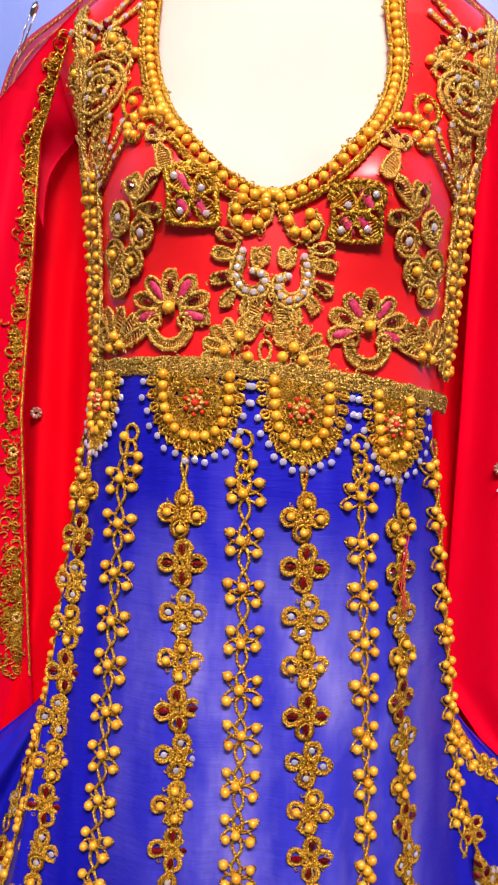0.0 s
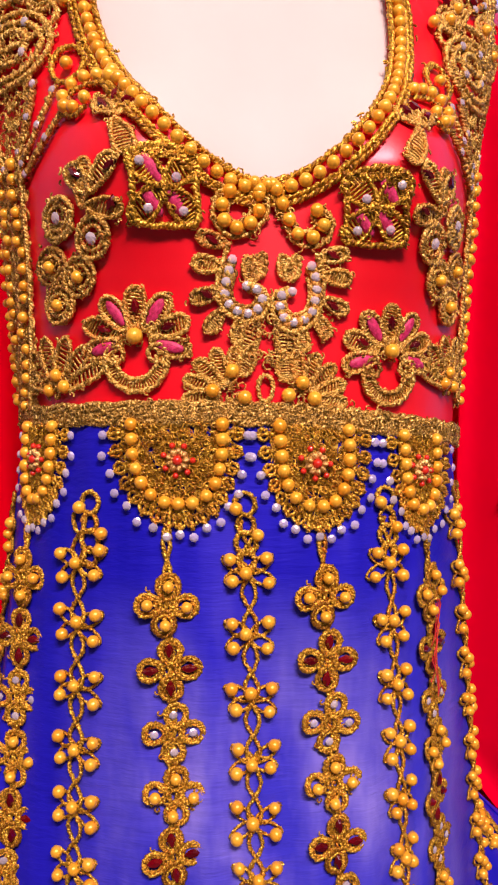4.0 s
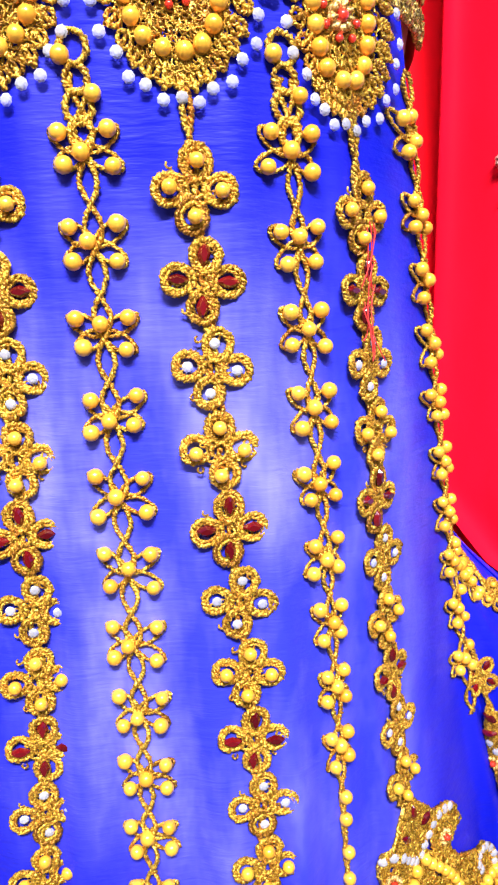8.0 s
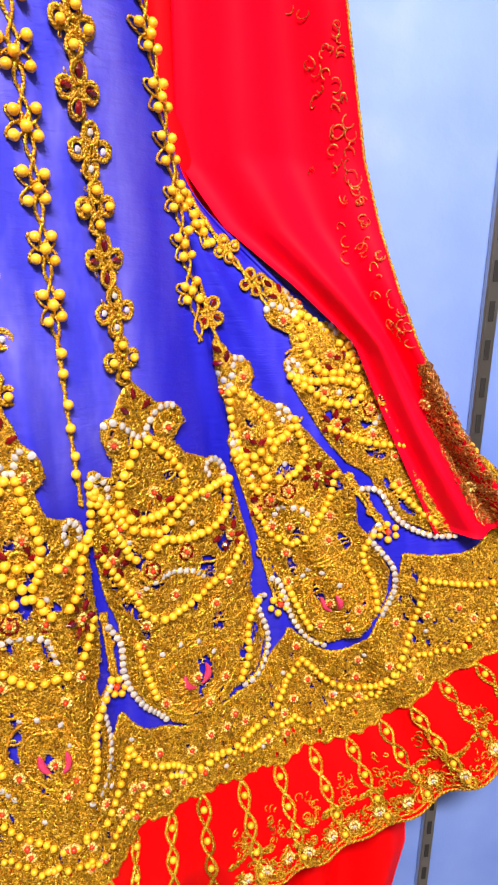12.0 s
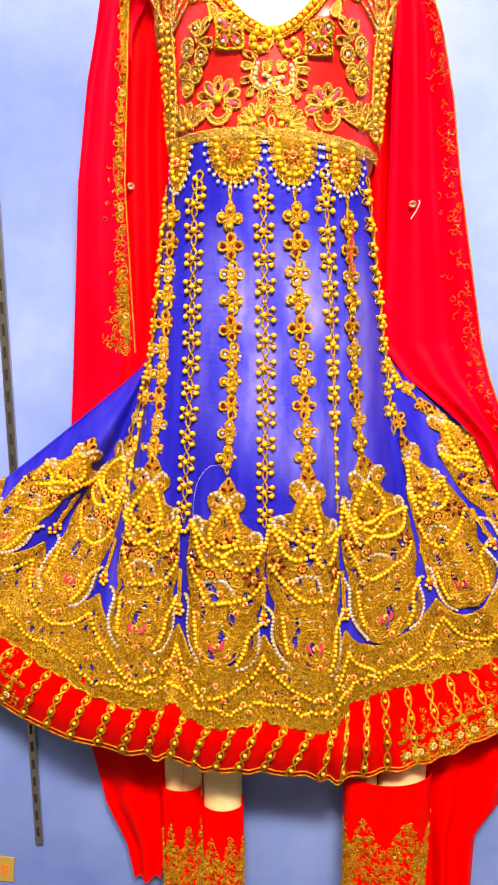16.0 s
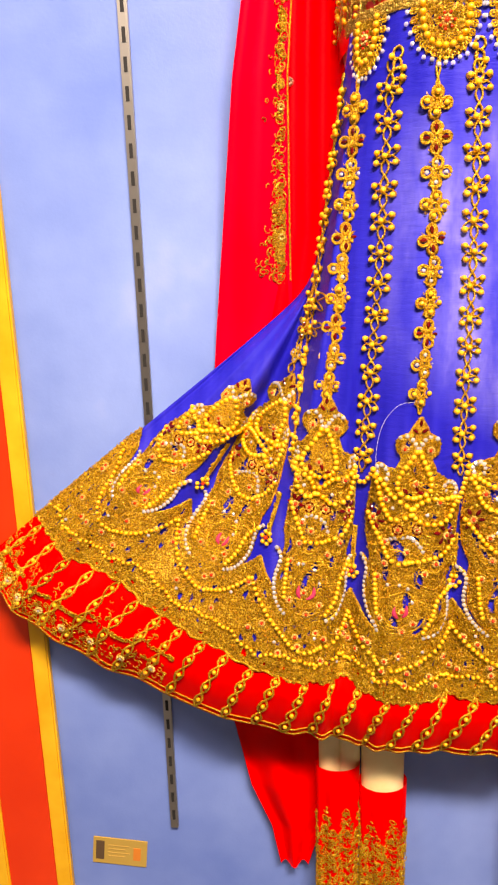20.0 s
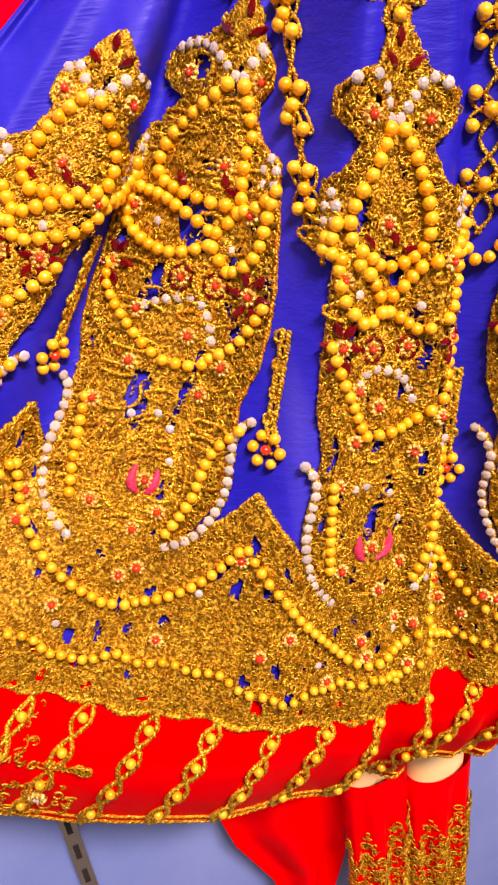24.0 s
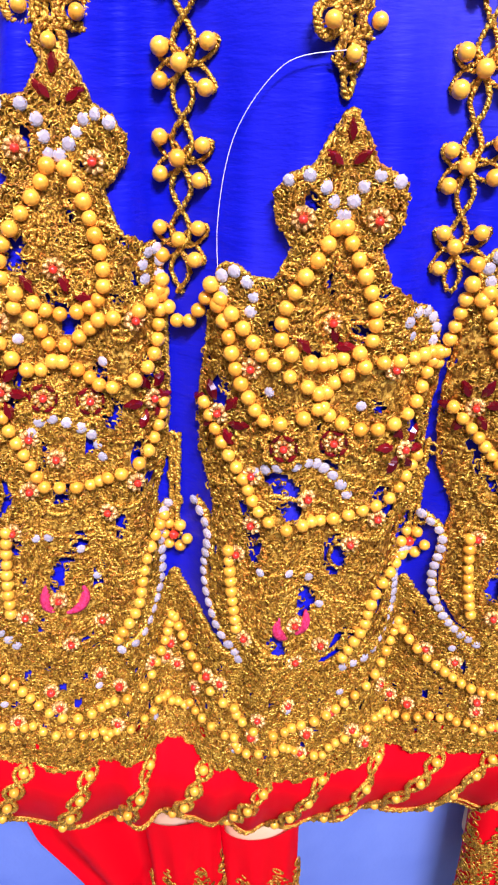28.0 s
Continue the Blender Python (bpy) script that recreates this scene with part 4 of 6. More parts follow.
def make_panel(ic, wl, wr, s0, s1, tilt, wt, shift, seed):
    def to(pq):
        pq = np.asarray(pq, dtype=float)
        p, q = pq[:, 0], pq[:, 1]
        w, a = np.where(p < 0, wl, wr), np.abs(p)
        crown = np.where(a < 0.43, a * wt, 0.43 * wt + (a - 0.43) / 0.52 * (0.95 * w - 0.43 * wt))  # the drop keeps its own size
        k = np.clip((0.58 - q) / 0.12, 0, 1)
        return ic + shift * k + np.sign(p) * (crown * k + a * w * (1 - k)), s0 + (np.interp(q, [0, 0.03, 0.085, 0.125, 0.155, 0.175, 0.20, 0.37, 0.50, 0.53, 0.735, 0.885, 0.965, 1], [0.03, 0.05, 0.082, 0.105, 0.130, 0.152, 0.168, 0.300, 0.362, 0.416, 0.642, 0.862, 0.957, 0.992]) + tilt * np.sign(p) * np.clip(a - 0.40, 0, 1) * 1.7) * (s1 - s0)

    def base(u, v):
        w = np.interp(v, HALF_Q, HALF_W) * (1 + 0.03 * np.sin(v * 90))
        i, s = to(np.stack([u * w, v], -1))
        p, _, _, n, _, _ = frame_on(i, s)
        return p + n * (0.0006 + 0.0030 * np.clip(1 - np.abs(u) ** 4, 0, 1))[:, None]
    panel = part("paisley_panel", sheet("paisley_panel", base, np.linspace(-1, 1, 57), np.linspace(0, 1, 150), GOLD_BASE, gaps=seed), DRESS, "dense gold embroidered paisley panel with pearl swags")
    r = np.random.default_rng(seed)
    q = r.uniform(0, 1, 7200) ** 0.9
    a = r.uniform(-1, 1, 7200)
    keep = ~slit(a, q, seed) | (r.uniform(0, 1, 7200) < 0.22)
    a, q = a[keep], q[keep]
    i, s = to(np.stack([a * np.interp(q, HALF_Q, HALF_W), q], -1))
    strewn("coil_work", panel, i, s, seed, 0.0021, 0.00068, 0.0034)
    # pearl lines: the drop, two swags under it, the pointed swag and the sides of the foot
    drop = smooth_line([(0.07, 0.20), (0.22, 0.27), (0.32, 0.36), (0.27, 0.45), (0.0, 0.50), (-0.27, 0.45), (-0.32, 0.36), (-0.22, 0.27), (-0.07, 0.20)])
    lines = [drop,
             smooth_line([(-0.95, 0.385), (-0.72, 0.435), (-0.40, 0.49), (-0.05, 0.525)], 40), smooth_line([(0.95, 0.395), (0.72, 0.44), (0.40, 0.49), (0.05, 0.525)], 40),
             smooth_line([(-0.88, 0.43), (-0.70, 0.52), (-0.38, 0.565), (-0.03, 0.545)], 40), smooth_line([(0.88, 0.44), (0.74, 0.53), (0.40, 0.575), (0.03, 0.545)], 40),
             smooth_line([(-0.90, 0.60), (-0.62, 0.67), (-0.25, 0.73), (0.0, 0.735), (0.30, 0.725), (0.66, 0.68), (0.90, 0.61)], 60),
             smooth_line([(-0.66, 0.80), (-0.62, 0.86), (-0.56, 0.92)], 20), smooth_line([(0.88, 0.79), (0.66, 0.83), (0.58, 0.90), (0.46, 0.96)], 30)]
    for k, ln in enumerate(lines):
        i, s = even(*to(ln), 0.0081 if k < 5 else 0.0076)
        pearls_on_skirt(panel, i, s, RP * 1.0 if k < 5 else RP * 0.93, 0.0022)
    # white stones: lobes, side curls, arch, foot edge
    whites = []
    for sx in (-1, 1):
        whites.append(smooth_line([(sx * 0.36, 0.130), (sx * 0.28, 0.118), (sx * 0.20, 0.128), (sx * 0.13, 0.152), (sx * 0.04, 0.178)], 20))
        whites.append(smooth_line([(sx * 0.60, 0.385), (sx * 0.58, 0.345), (sx * 0.72, 0.325), (sx * 0.86, 0.345), (sx * 0.84, 0.38)], 24))
        whites.append(smooth_line([(sx * 0.98, 0.775), (sx * 0.84, 0.80), (sx * 0.86, 0.87), (sx * 0.72, 0.94), (sx * 0.48, 0.985)], 40))
    whites.append(smooth_line([(-0.42, 0.655), (-0.22, 0.632), (0.02, 0.632), (0.24, 0.655), (0.34, 0.685)], 24))
    rims = []
    for ln in whites:
        rims.append(cord_arrays(lifted(*to(ln), 0.0018), 0.0026, 0.0050))
        i, s = even(*to(ln), 0.0072)
        set_on_skirt("rhinestone", STONE, panel, i, s, 0.0042, r.uniform(0.98, 1.16, len(i)), r.uniform(0, 6, len(i)))
    scatter = [(-0.36, 0.525), (0.34, 0.54), (-0.30, 0.805), (-0.10, 0.80), (0.12, 0.815), (0.24, 0.855)]
    i, s = to(scatter)
    set_on_skirt("rhinestone", STONE, panel, i, s, 0.0046, 0.95, r.uniform(0, 6, len(i)))
    # red stones
    reds = [(0, 0.03, 0), (-0.13, 0.085, 0.9), (0.13, 0.085, -0.9), (-0.20, 0.43, 0.7), (0.16, 0.445, 1.6), (0.05, 0.41, 0.4)]
    for cx in (-0.78, 0.72):
        reds += [(cx + 0.15 * math.cos(a), 0.600 + 0.030 * math.sin(a), -a + 1.57) for a in np.linspace(0, 5.3, 6)]
    i, s = to([(a, b) for a, b, _ in reds])
    set_on_skirt("red_stone", RUBY, panel, i, s, 0.0044, 0.95, np.array([c for _, _, c in reds]))
    # orange centred rosettes
    flowers = [(-0.27, 0.178), (0.27, 0.182), (0.0, 0.37), (-0.78, 0.60), (-0.22, 0.60), (0.22, 0.60), (0.72, 0.60), (-0.02, 0.69), (-0.42, 0.745), (0.40, 0.765), (-0.40, 0.925), (0.06, 0.965), (0.0, 0.885), (-0.55, 0.515), (0.52, 0.50), (-0.60, 0.80), (0.58, 0.72), (0.28, 0.93), (-0.46, 0.665)]
    i, s = to(flowers)
    turns = r.uniform(0, 6, len(i))
    for m in on_skirt(i, s, 0.0040, 1.0, turns):
        part("rosette", ROSETTE, panel, "", m)
    set_on_skirt("orange_bead", SMALL_BEAD, panel, i, s, 0.0066, 0.0022)
    # magenta crescent
    for c0, c1 in ((1.85, 3.6), (-0.46, 1.29)):
        a = np.linspace(c0, c1, 12)
        i, s = to(np.stack([0.145 * np.cos(a), 0.880 + 0.030 * np.sin(a)], -1))
        path = lifted(i, s, 0.0040)
        part("silk_crescent", quads_mesh("silk_crescent", *tube_arrays(path, 0.0034 * np.sin(np.linspace(0.2, 2.94, 12)), 8), PINK), panel, "magenta silk thread crescent")
    # open flowers under the swags
    i, s = to([(-0.22, 0.60), (0.22, 0.60)])
    for m in on_skirt(i, s, 0.0040, 1.0, turns[:2]):
        flower = part("open_flower", FLOWER, panel, "open six petalled gold flower", m)
        for k in range(6):
            a = (k + 0.5) * math.pi / 3
            part("red_stone", RUBY, flower, "", Matrix.Translation((0.0066 * math.cos(a), 0.0066 * math.sin(a), 0.0012)) @ Matrix.Rotation(a, 4, "Z") @ Matrix.Diagonal((0.46, 0.55, 0.8, 1)))
    # outlining cords and scrolls
    bits = rims
    for sx in (-1, 1):
        out = np.stack([sx * np.interp(np.linspace(0.02, 0.99, 160), HALF_Q, HALF_W), np.linspace(0.02, 0.99, 160)], -1)
        bits.append(cord_arrays(lifted(*to(out), 0.0016), 0.0016, 0.0045))
        for cx, cy, rx, ry in ((0.26, 0.168, 0.16, 0.050), (0.72, 0.355, 0.19, 0.036), (0.26, 0.168, 0.09, 0.030)):
            bits.append(cord_arrays(lifted(*to(np.stack([sx * cx + rx * np.cos(np.linspace(0, 6.28, 24)), cy + ry * np.sin(np.linspace(0, 6.28, 24))], -1)), 0.0034), 0.0015, 0.0045))
        for q0 in (0.62, 0.67, 0.72, 0.77, 0.82, 0.87):
            t = np.linspace(0, 1, 20)
            bits.append(cord_arrays(lifted(*to(np.stack([sx * (0.62 - 0.30 * t + 0.10 * np.sin(t * 6)), q0 + 0.035 * np.sin(t * 3.14)], -1)), 0.0040), 0.0013, 0.004))
    for rx, ry in ((0.50, 0.088), (0.36, 0.062)):
        bits.append(cord_arrays(lifted(*to(np.stack([rx * np.cos(np.linspace(0, 6.28, 40)), 0.885 + ry * np.sin(np.linspace(0, 6.28, 40))], -1)), 0.0042), 0.0015, 0.0045))
    # small curled leaves crowded over the ground
    lu, lv = (k[0] for k in frame_on(np.array([ic]), np.array([0.5 * (s0 + s1)]))[4:])
    for k in range(64):
        q0 = r.uniform(0.24, 0.97)
        i0, t0 = to([(r.uniform(-0.85, 0.85) * np.interp(q0, HALF_Q, HALF_W), q0)])
        a = r.uniform(0, 6.28) + np.linspace(0, r.uniform(3.2, 6.0), 14)
        rad = r.uniform(0.0040, 0.0088) * np.linspace(1, 0.55, 14)
        bits.append(cord_arrays(lifted(i0[0] + rad * np.cos(a) / lu, t0[0] + 0.62 * rad * np.sin(a) / lv, 0.0048), 0.0013, 0.0040))
    part("scroll_work", quads_mesh("scroll_work", *gather(bits), GOLD), panel, "twisted gold cord scrolls")


GOLD_BASE = gold_thread("gold_couched_ground", (0.38, 0.18, 0.012), (0.97, 0.62, 0.05), 420, 0.36)
for k, row in enumerate(PANELS):
    make_panel(*row, 100 + k)

# short pearl bridges between the swags of neighbouring panels
for a, b in zip(PANELS[2:5], PANELS[3:6]):
    t = np.linspace(0, 1, 20)
    for q in (0.33,):
        i = a[0] + 0.93 * a[2] + (b[0] - 0.93 * b[1] - a[0] - 0.93 * a[2]) * t
        sa, sb = (k[3] + (q + k[5] * w) * (k[4] - k[3]) for k, w in ((a, 0.93), (b, -0.93)))
        bi, bs = even(i, sa + (sb - sa) * t + 0.016 * np.sin(t * 3.14), 0.0078)
        pearls_on_skirt(DRESS, bi, bs, RP * 0.95, 0.0012)

# ---- scalloped gold border ----
CENTRES = np.array([row[0] for row in PANELS])
EDGES = np.array([0.48, 1.58, 2.47, 3.98, 6.0, 8.06, 10.15, 11.43, 12.75])


def scallop(i):
    """0 in the middle of a panel, 1 at the cusps between panels."""
    i = np.asarray(i, dtype=float)
    k = np.clip(np.searchsorted(EDGES, i) - 1, 0, len(CENTRES) - 1)
    c = CENTRES[k]
    w = np.where(i < c, c - EDGES[k], EDGES[k + 1] - c)
    return np.clip(np.abs(i - c) / w, 0, 1)


def border_top(i):
    foot = np.interp(i, [0, 1, 1.6, 2.15, 2.6, 3.15, 5.1, 7, 8, 9, 10.1, 10.7, 11.5, 12.2, 13], [0.70, 0.744, 0.755, 0.782, 0.785, 0.812, 0.811, 0.802, 0.787, 0.756, 0.786, 0.788, 0.765, 0.74, 0.71])
    return foot + 0.006 - 0.054 * scallop(i) ** 2.4


def border_low(i):
    return border_line(i) - 0.005 * scallop(i) ** 2 + 0.002 * np.sin(i * 40)


def border_form(u, v):
    s = border_top(u) + (border_low(u) - border_top(u)) * v
    p, _, _, n, _, _ = frame_on(u, s)
    return p + n * (0.0026 + 0.0014 * np.clip(1 - np.abs(2 * v - 1) ** 4, 0, 1))[:, None]


def border_slit(u, v, seed):
    r = np.random.default_rng(seed)
    field = sum(np.sin(u * r.uniform(34, 80) * k + v * r.uniform(14, 34) * w + r.uniform(0, 6)) for k in (-1, 1) for w in (-1, 0.6, 1.4))
    return (field > 2.75) & (v > 0.08) & (v < 0.93)


BORDER = part("hem_border", sheet("hem_border", border_form, np.linspace(0, 13, 760), np.linspace(0, 1, 44), GOLD_BASE, gaps=31, holes=border_slit), DRESS, "wide scalloped border of gold embroidery")
r7 = np.random.default_rng(77)
bu, bv = r7.uniform(0, 13, 33000), r7.uniform(0, 1, 33000)
open_work = border_slit(bu, bv, 31) & (r7.uniform(0, 1, 33000) > 0.15)
bu, bv = bu[~open_work], bv[~open_work]
strewn("coil_work", BORDER, bu, border_top(bu) + (border_low(bu) - border_top(bu)) * bv, 9, 0.0020, 0.00070, 0.0040)
bi = np.linspace(0.1, 12.9, 900)
i, s = even(bi, border_top(bi) + 0.034 + 0.016 * (1 - scallop(bi)), 0.0080)
pearls_on_skirt(BORDER, i, s, RP * 0.86, 0.0042)
i, s = even(bi, border_low(bi) - 0.024 - 0.014 * np.abs(np.sin(bi * 4.7)), 0.0078)
pearls_on_skirt(BORDER, i, s, RP * 0.78, 0.0042)
bi = np.linspace(0.3, 12.7, 64)
bs = border_top(bi) + (border_low(bi) - border_top(bi)) * (0.16 + 0.62 * r7.uniform(0, 1, 64))
set_on_skirt("rosette", ROSETTE, BORDER, bi, bs, 0.0050, 0.95)
set_on_skirt("orange_bead", SMALL_BEAD, BORDER, bi, bs, 0.0066, 0.0023)
bi = np.linspace(0.35, 12.6, 56)
bs = border_top(bi) + (border_low(bi) - border_top(bi)) * (0.12 + 0.7 * r7.uniform(0, 1, 56))
set_on_skirt("orange_bead", SMALL_BEAD, BORDER, bi[::2], bs[::2], 0.0085, 0.0027)
set_on_skirt("rosette", ROSETTE, BORDER, bi[::2], bs[::2], 0.0056, 0.9)
set_on_skirt("rhinestone", STONE, BORDER, bi[1::2], bs[1::2], 0.0066, 0.9)
bi = np.linspace(0.02, 12.98, 900)
part("edge_cord", quads_mesh("edge_cord", *gather([cord_arrays(lifted(bi, border_low(bi), 0.003), 0.0022, 0.006), cord_arrays(lifted(bi, border_top(bi), 0.0016), 0.0020, 0.006)]), GOLD), BORDER)


# ---- chains on the red hem ----
def hem_point(i, s, h):
    p = hem_form(np.asarray(i, dtype=float), np.asarray(s, dtype=float))
    n = frame_on(np.asarray(i, dtype=float), np.asarray(s, dtype=float))[3]
    return p + n * h


HEM = [o for o in DRESS.children if o.name.startswith("hem_band")][0]


def hem_chain(i0, lean):
    d = np.linspace(0, 1, 46)
    s = border_low(np.full(46, i0)) + 0.002 + (0.995 - border_low(np.full(46, i0))) * d
    lu = frame_on(np.full(46, i0), s)[4]
    ii = i0 + lean * d / lu
    L = d * 0.09
    bits = [cord_arrays(hem_point(ii + 0.0058 * np.sin(d * 12.6 + ph) / lu, s, 0.0018), 0.0018, 0.0044) for ph in (0, 3.14)]
    chain = part("gold_chain", quads_mesh("gold_chain", *gather(bits), GOLD), HEM, "looped gold chain stitched on the red hem")
    for f in (0.125, 0.375, 0.625, 0.875):
        k = int(f * 45)
        p = hem_point(ii[k:k + 1], s[k:k + 1], 0.003)[0]
        part("pearl", BEAD, chain, "", Matrix.Translation(p) @ Matrix.Scale(0.0036, 4))


hi = np.linspace(0.1, 12.9, 1500)
hl = np.concatenate([[0], np.cumsum(np.linalg.norm(np.diff(skirt(hi, np.full(1500, 0.95)), axis=0), axis=1))])
for k, i0 in enumerate(np.interp(np.arange(0.02, hl[-1] - 0.01, 0.046), hl, hi)):
    hem_chain(float(i0), float(np.interp(i0, [0, 2, 4, 7, 8.5, 10, 13], [-0.020, -0.022, -0.032, -0.045, -0.024, 0.0, 0.010])))
hi = np.linspace(0, 13, 700)
part("rim_cord", quads_mesh("rim_cord", *gather([cord_arrays(hem_point(hi, np.full(700, 0.997), 0.001), 0.0015, 0.005),
                                                 cord_arrays(hem_point(hi, np.full(700, 0.990), 0.001), 0.0012, 0.005)]), GOLD), HEM)

# sprigs in the gaps between the panels
for ic in EDGES[1:-1]:
    top = float(border_top(np.array([ic]))[0])
    lu, lv = (k[0] for k in frame_on(np.array([ic]), np.array([top]))[4:])
    bits = [cord_arrays(lifted(np.full(20, ic) + dx / lu, np.linspace(top - 0.105, top - 0.035, 20), 0.0025), 0.0017, 0.0044) for dx in (-0.0022, 0.0022)]
    for k in range(9):
        t = np.linspace(0, 6.28, 10)
        bits.append(cord_arrays(lifted(ic + (rng.normal(0, 0.002) + 0.003 * np.cos(t)) / lu, top - 0.10 + 0.0085 * k + 0.0035 * np.sin(t) / lv, 0.003), 0.0012, 0.0036))
    sprig = part("gap_sprig", quads_mesh("gap_sprig", *gather(bits), GOLD), DRESS, "narrow gold sprig between two panels")
    a = np.linspace(0, 5.2, 6)
    pearls_on_skirt(sprig, ic + 0.009 * np.cos(a) / lu, top - 0.030 + 0.009 * np.sin(a) / lv, RP * 0.9)
    set_on_skirt("orange_bead", SMALL_BEAD, sprig, [ic], [top - 0.030], 0.004, 0.0032)


# ---- belt, medallions and bodice work ----
def frames_of(form, u, v, h=0.004):
    u, v = np.asarray(u, dtype=float).ravel(), np.asarray(v, dtype=float).ravel()
    p = form(u, v)
    du, dv = form(u + h, v) - form(u - h, v), form(u, v + h) - form(u, v - h)
    du /= np.linalg.norm(du, axis=1, keepdims=True) + 1e-12
    n = np.cross(du, dv)
    n /= np.linalg.norm(n, axis=1, keepdims=True) + 1e-12
    n *= np.where(n[:, 1:2] > 0, -1.0, 1.0)
    return p, du, np.cross(n, du), n


def chest(x, z):
    return bodice(x, z, 0.005)


def chest_path(pts, h=0.002):
    pts = np.asarray(pts, dtype=float)
    p, u, v, n = frames_of(chest, pts[:, 0], pts[:, 1])
    return p + n * h


def chest_set(name, me, parent, pts, h, scale=1.0, turn=0.0):
    pts = np.asarray(pts, dtype=float)
    for m in matrices(*frames_of(chest, pts[:, 0], pts[:, 1]), h, scale, turn):
        part(name, me, parent, "", m)


def chest_pearls(parent, pts, r=RP):
    chest_set("pearl", BEAD, parent, pts, r * 0.85, r * rng.uniform(0.94, 1.06, len(pts)), rng.uniform(0, 6, len(pts)))


def chest_stones(parent, pts, scale=1.0):
    chest_set("rhinestone", STONE, parent, pts, 0.003, scale, rng.uniform(0, 6, len(pts)))


def evenly(pts, step):
    p = chest_path(pts, 0)
    L = np.concatenate([[0], np.cumsum(np.linalg.norm(np.diff(p, axis=0), axis=1))])
    d = np.linspace(0, L[-1], max(2, int(round(L[-1] / step)) + 1))
    pts = np.asarray(pts)
    return np.stack([np.interp(d, L, pts[:, 0]), np.interp(d, L, pts[:, 1])], -1)


def leaf(cx, cz, ang, length, wide):
    t = np.linspace(0, 2 * np.pi, 20)
    a = length * (0.5 - 0.5 * np.cos(t))
    w = wide * np.sin(t) * (0.45 + 0.55 * (0.5 - 0.5 * np.cos(t)))
    c, s = math.cos(ang), math.sin(ang)
    return np.stack([cx + a * c - w * s, cz + a * s + w * c], -1)


def ring(cx, cz, r, n=18, a0=0.0, a1=6.2832, rz=None):
    a = np.linspace(a0, a1, n)
    return np.stack([cx + r * np.cos(a), cz + (rz or r) * np.sin(a)], -1)


def leaf_cords(cx, cz, ang, length, wide, r=0.0015):
    """A leaf: a corded outline filled with satin stitches."""
    rim = leaf(cx, cz, ang, length, wide)
    out = [cord_arrays(chest_path(rim, 0.0018), r, 0.0038)]
    for j in np.linspace(2.0, 8.8, 13):
        a, b = knot(rim, np.array([j]))[0], knot(rim, np.array([19 - j + 0.6]))[0]
        m = (a + b) / 2
        p = chest_path(np.stack([a + (m - a) * 0.1, m, b + (m - b) * 0.1]), 0.0010)
        p[1, 1] -= 0.0006
        out.append(tube_arrays(p, 0.00085, 3))
    return out


def fuzz(cx, cz, rx, rz, count, seed, size=0.0026, thick=0.0008):
    r = np.random.default_rng(seed)
    a, d = r.uniform(0, 6.28, count), np.sqrt(r.uniform(0, 1, count))
    return coils(*frames_of(chest, cx + rx * d * np.cos(a), cz + rz * d * np.sin(a)), seed, size, thick)


def motif(name, bits, label, mat=None):
    v = np.concatenate([b[0] for b in bits])
    r = np.random.default_rng(len(v))
    pick = v[r.integers(0, len(v), max(30, len(v) // 110))]
    bits = bits + [coils(*frames_of(chest, pick[:, 0] + r.normal(0, 0.001, len(pick)), pick[:, 2] + r.normal(0, 0.001, len(pick))), len(v), 0.0018, 0.0007, lift=0.002)]
    return part(name, quads_mesh(name, *gather(bits), mat or GOLD), DRESS, label)


def mirror(pts, side):
    """Points given for the left half; side 1 turns them over to the right half."""
    pts = np.asarray(pts, dtype=float).copy()
    if side > 0:
        pts[:, 0] = 2 * 0.028 - pts[:, 0]
    return pts


# belt
bx = np.linspace(XC - 0.157, XC + 0.151, 200)
bits = [cord_arrays(chest_path(np.stack([bx, 1.6430 + dz - 0.058 * (bx - XC) - 0.45 * (bx - XC) ** 2 + 0.0006 * np.sin(bx * 300 + k)], -1), 0.002), 0.0020, 0.0052) for k, dz in enumerate((-0.0052, -0.0026, 0.0, 0.0026, 0.0052))]
r8 = np.random.default_rng(8)
fx = r8.uniform(XC - 0.156, XC + 0.150, 900)
bits.append(coils(*frames_of(chest, fx, 1.6430 + r8.uniform(-0.0062, 0.0062, 900) - 0.058 * (fx - XC) - 0.45 * (fx - XC) ** 2), 3, 0.0018, 0.0006, lift=0.003))
motif("belt", bits, "braided antique gold belt at the waist", GOLD_DARK)


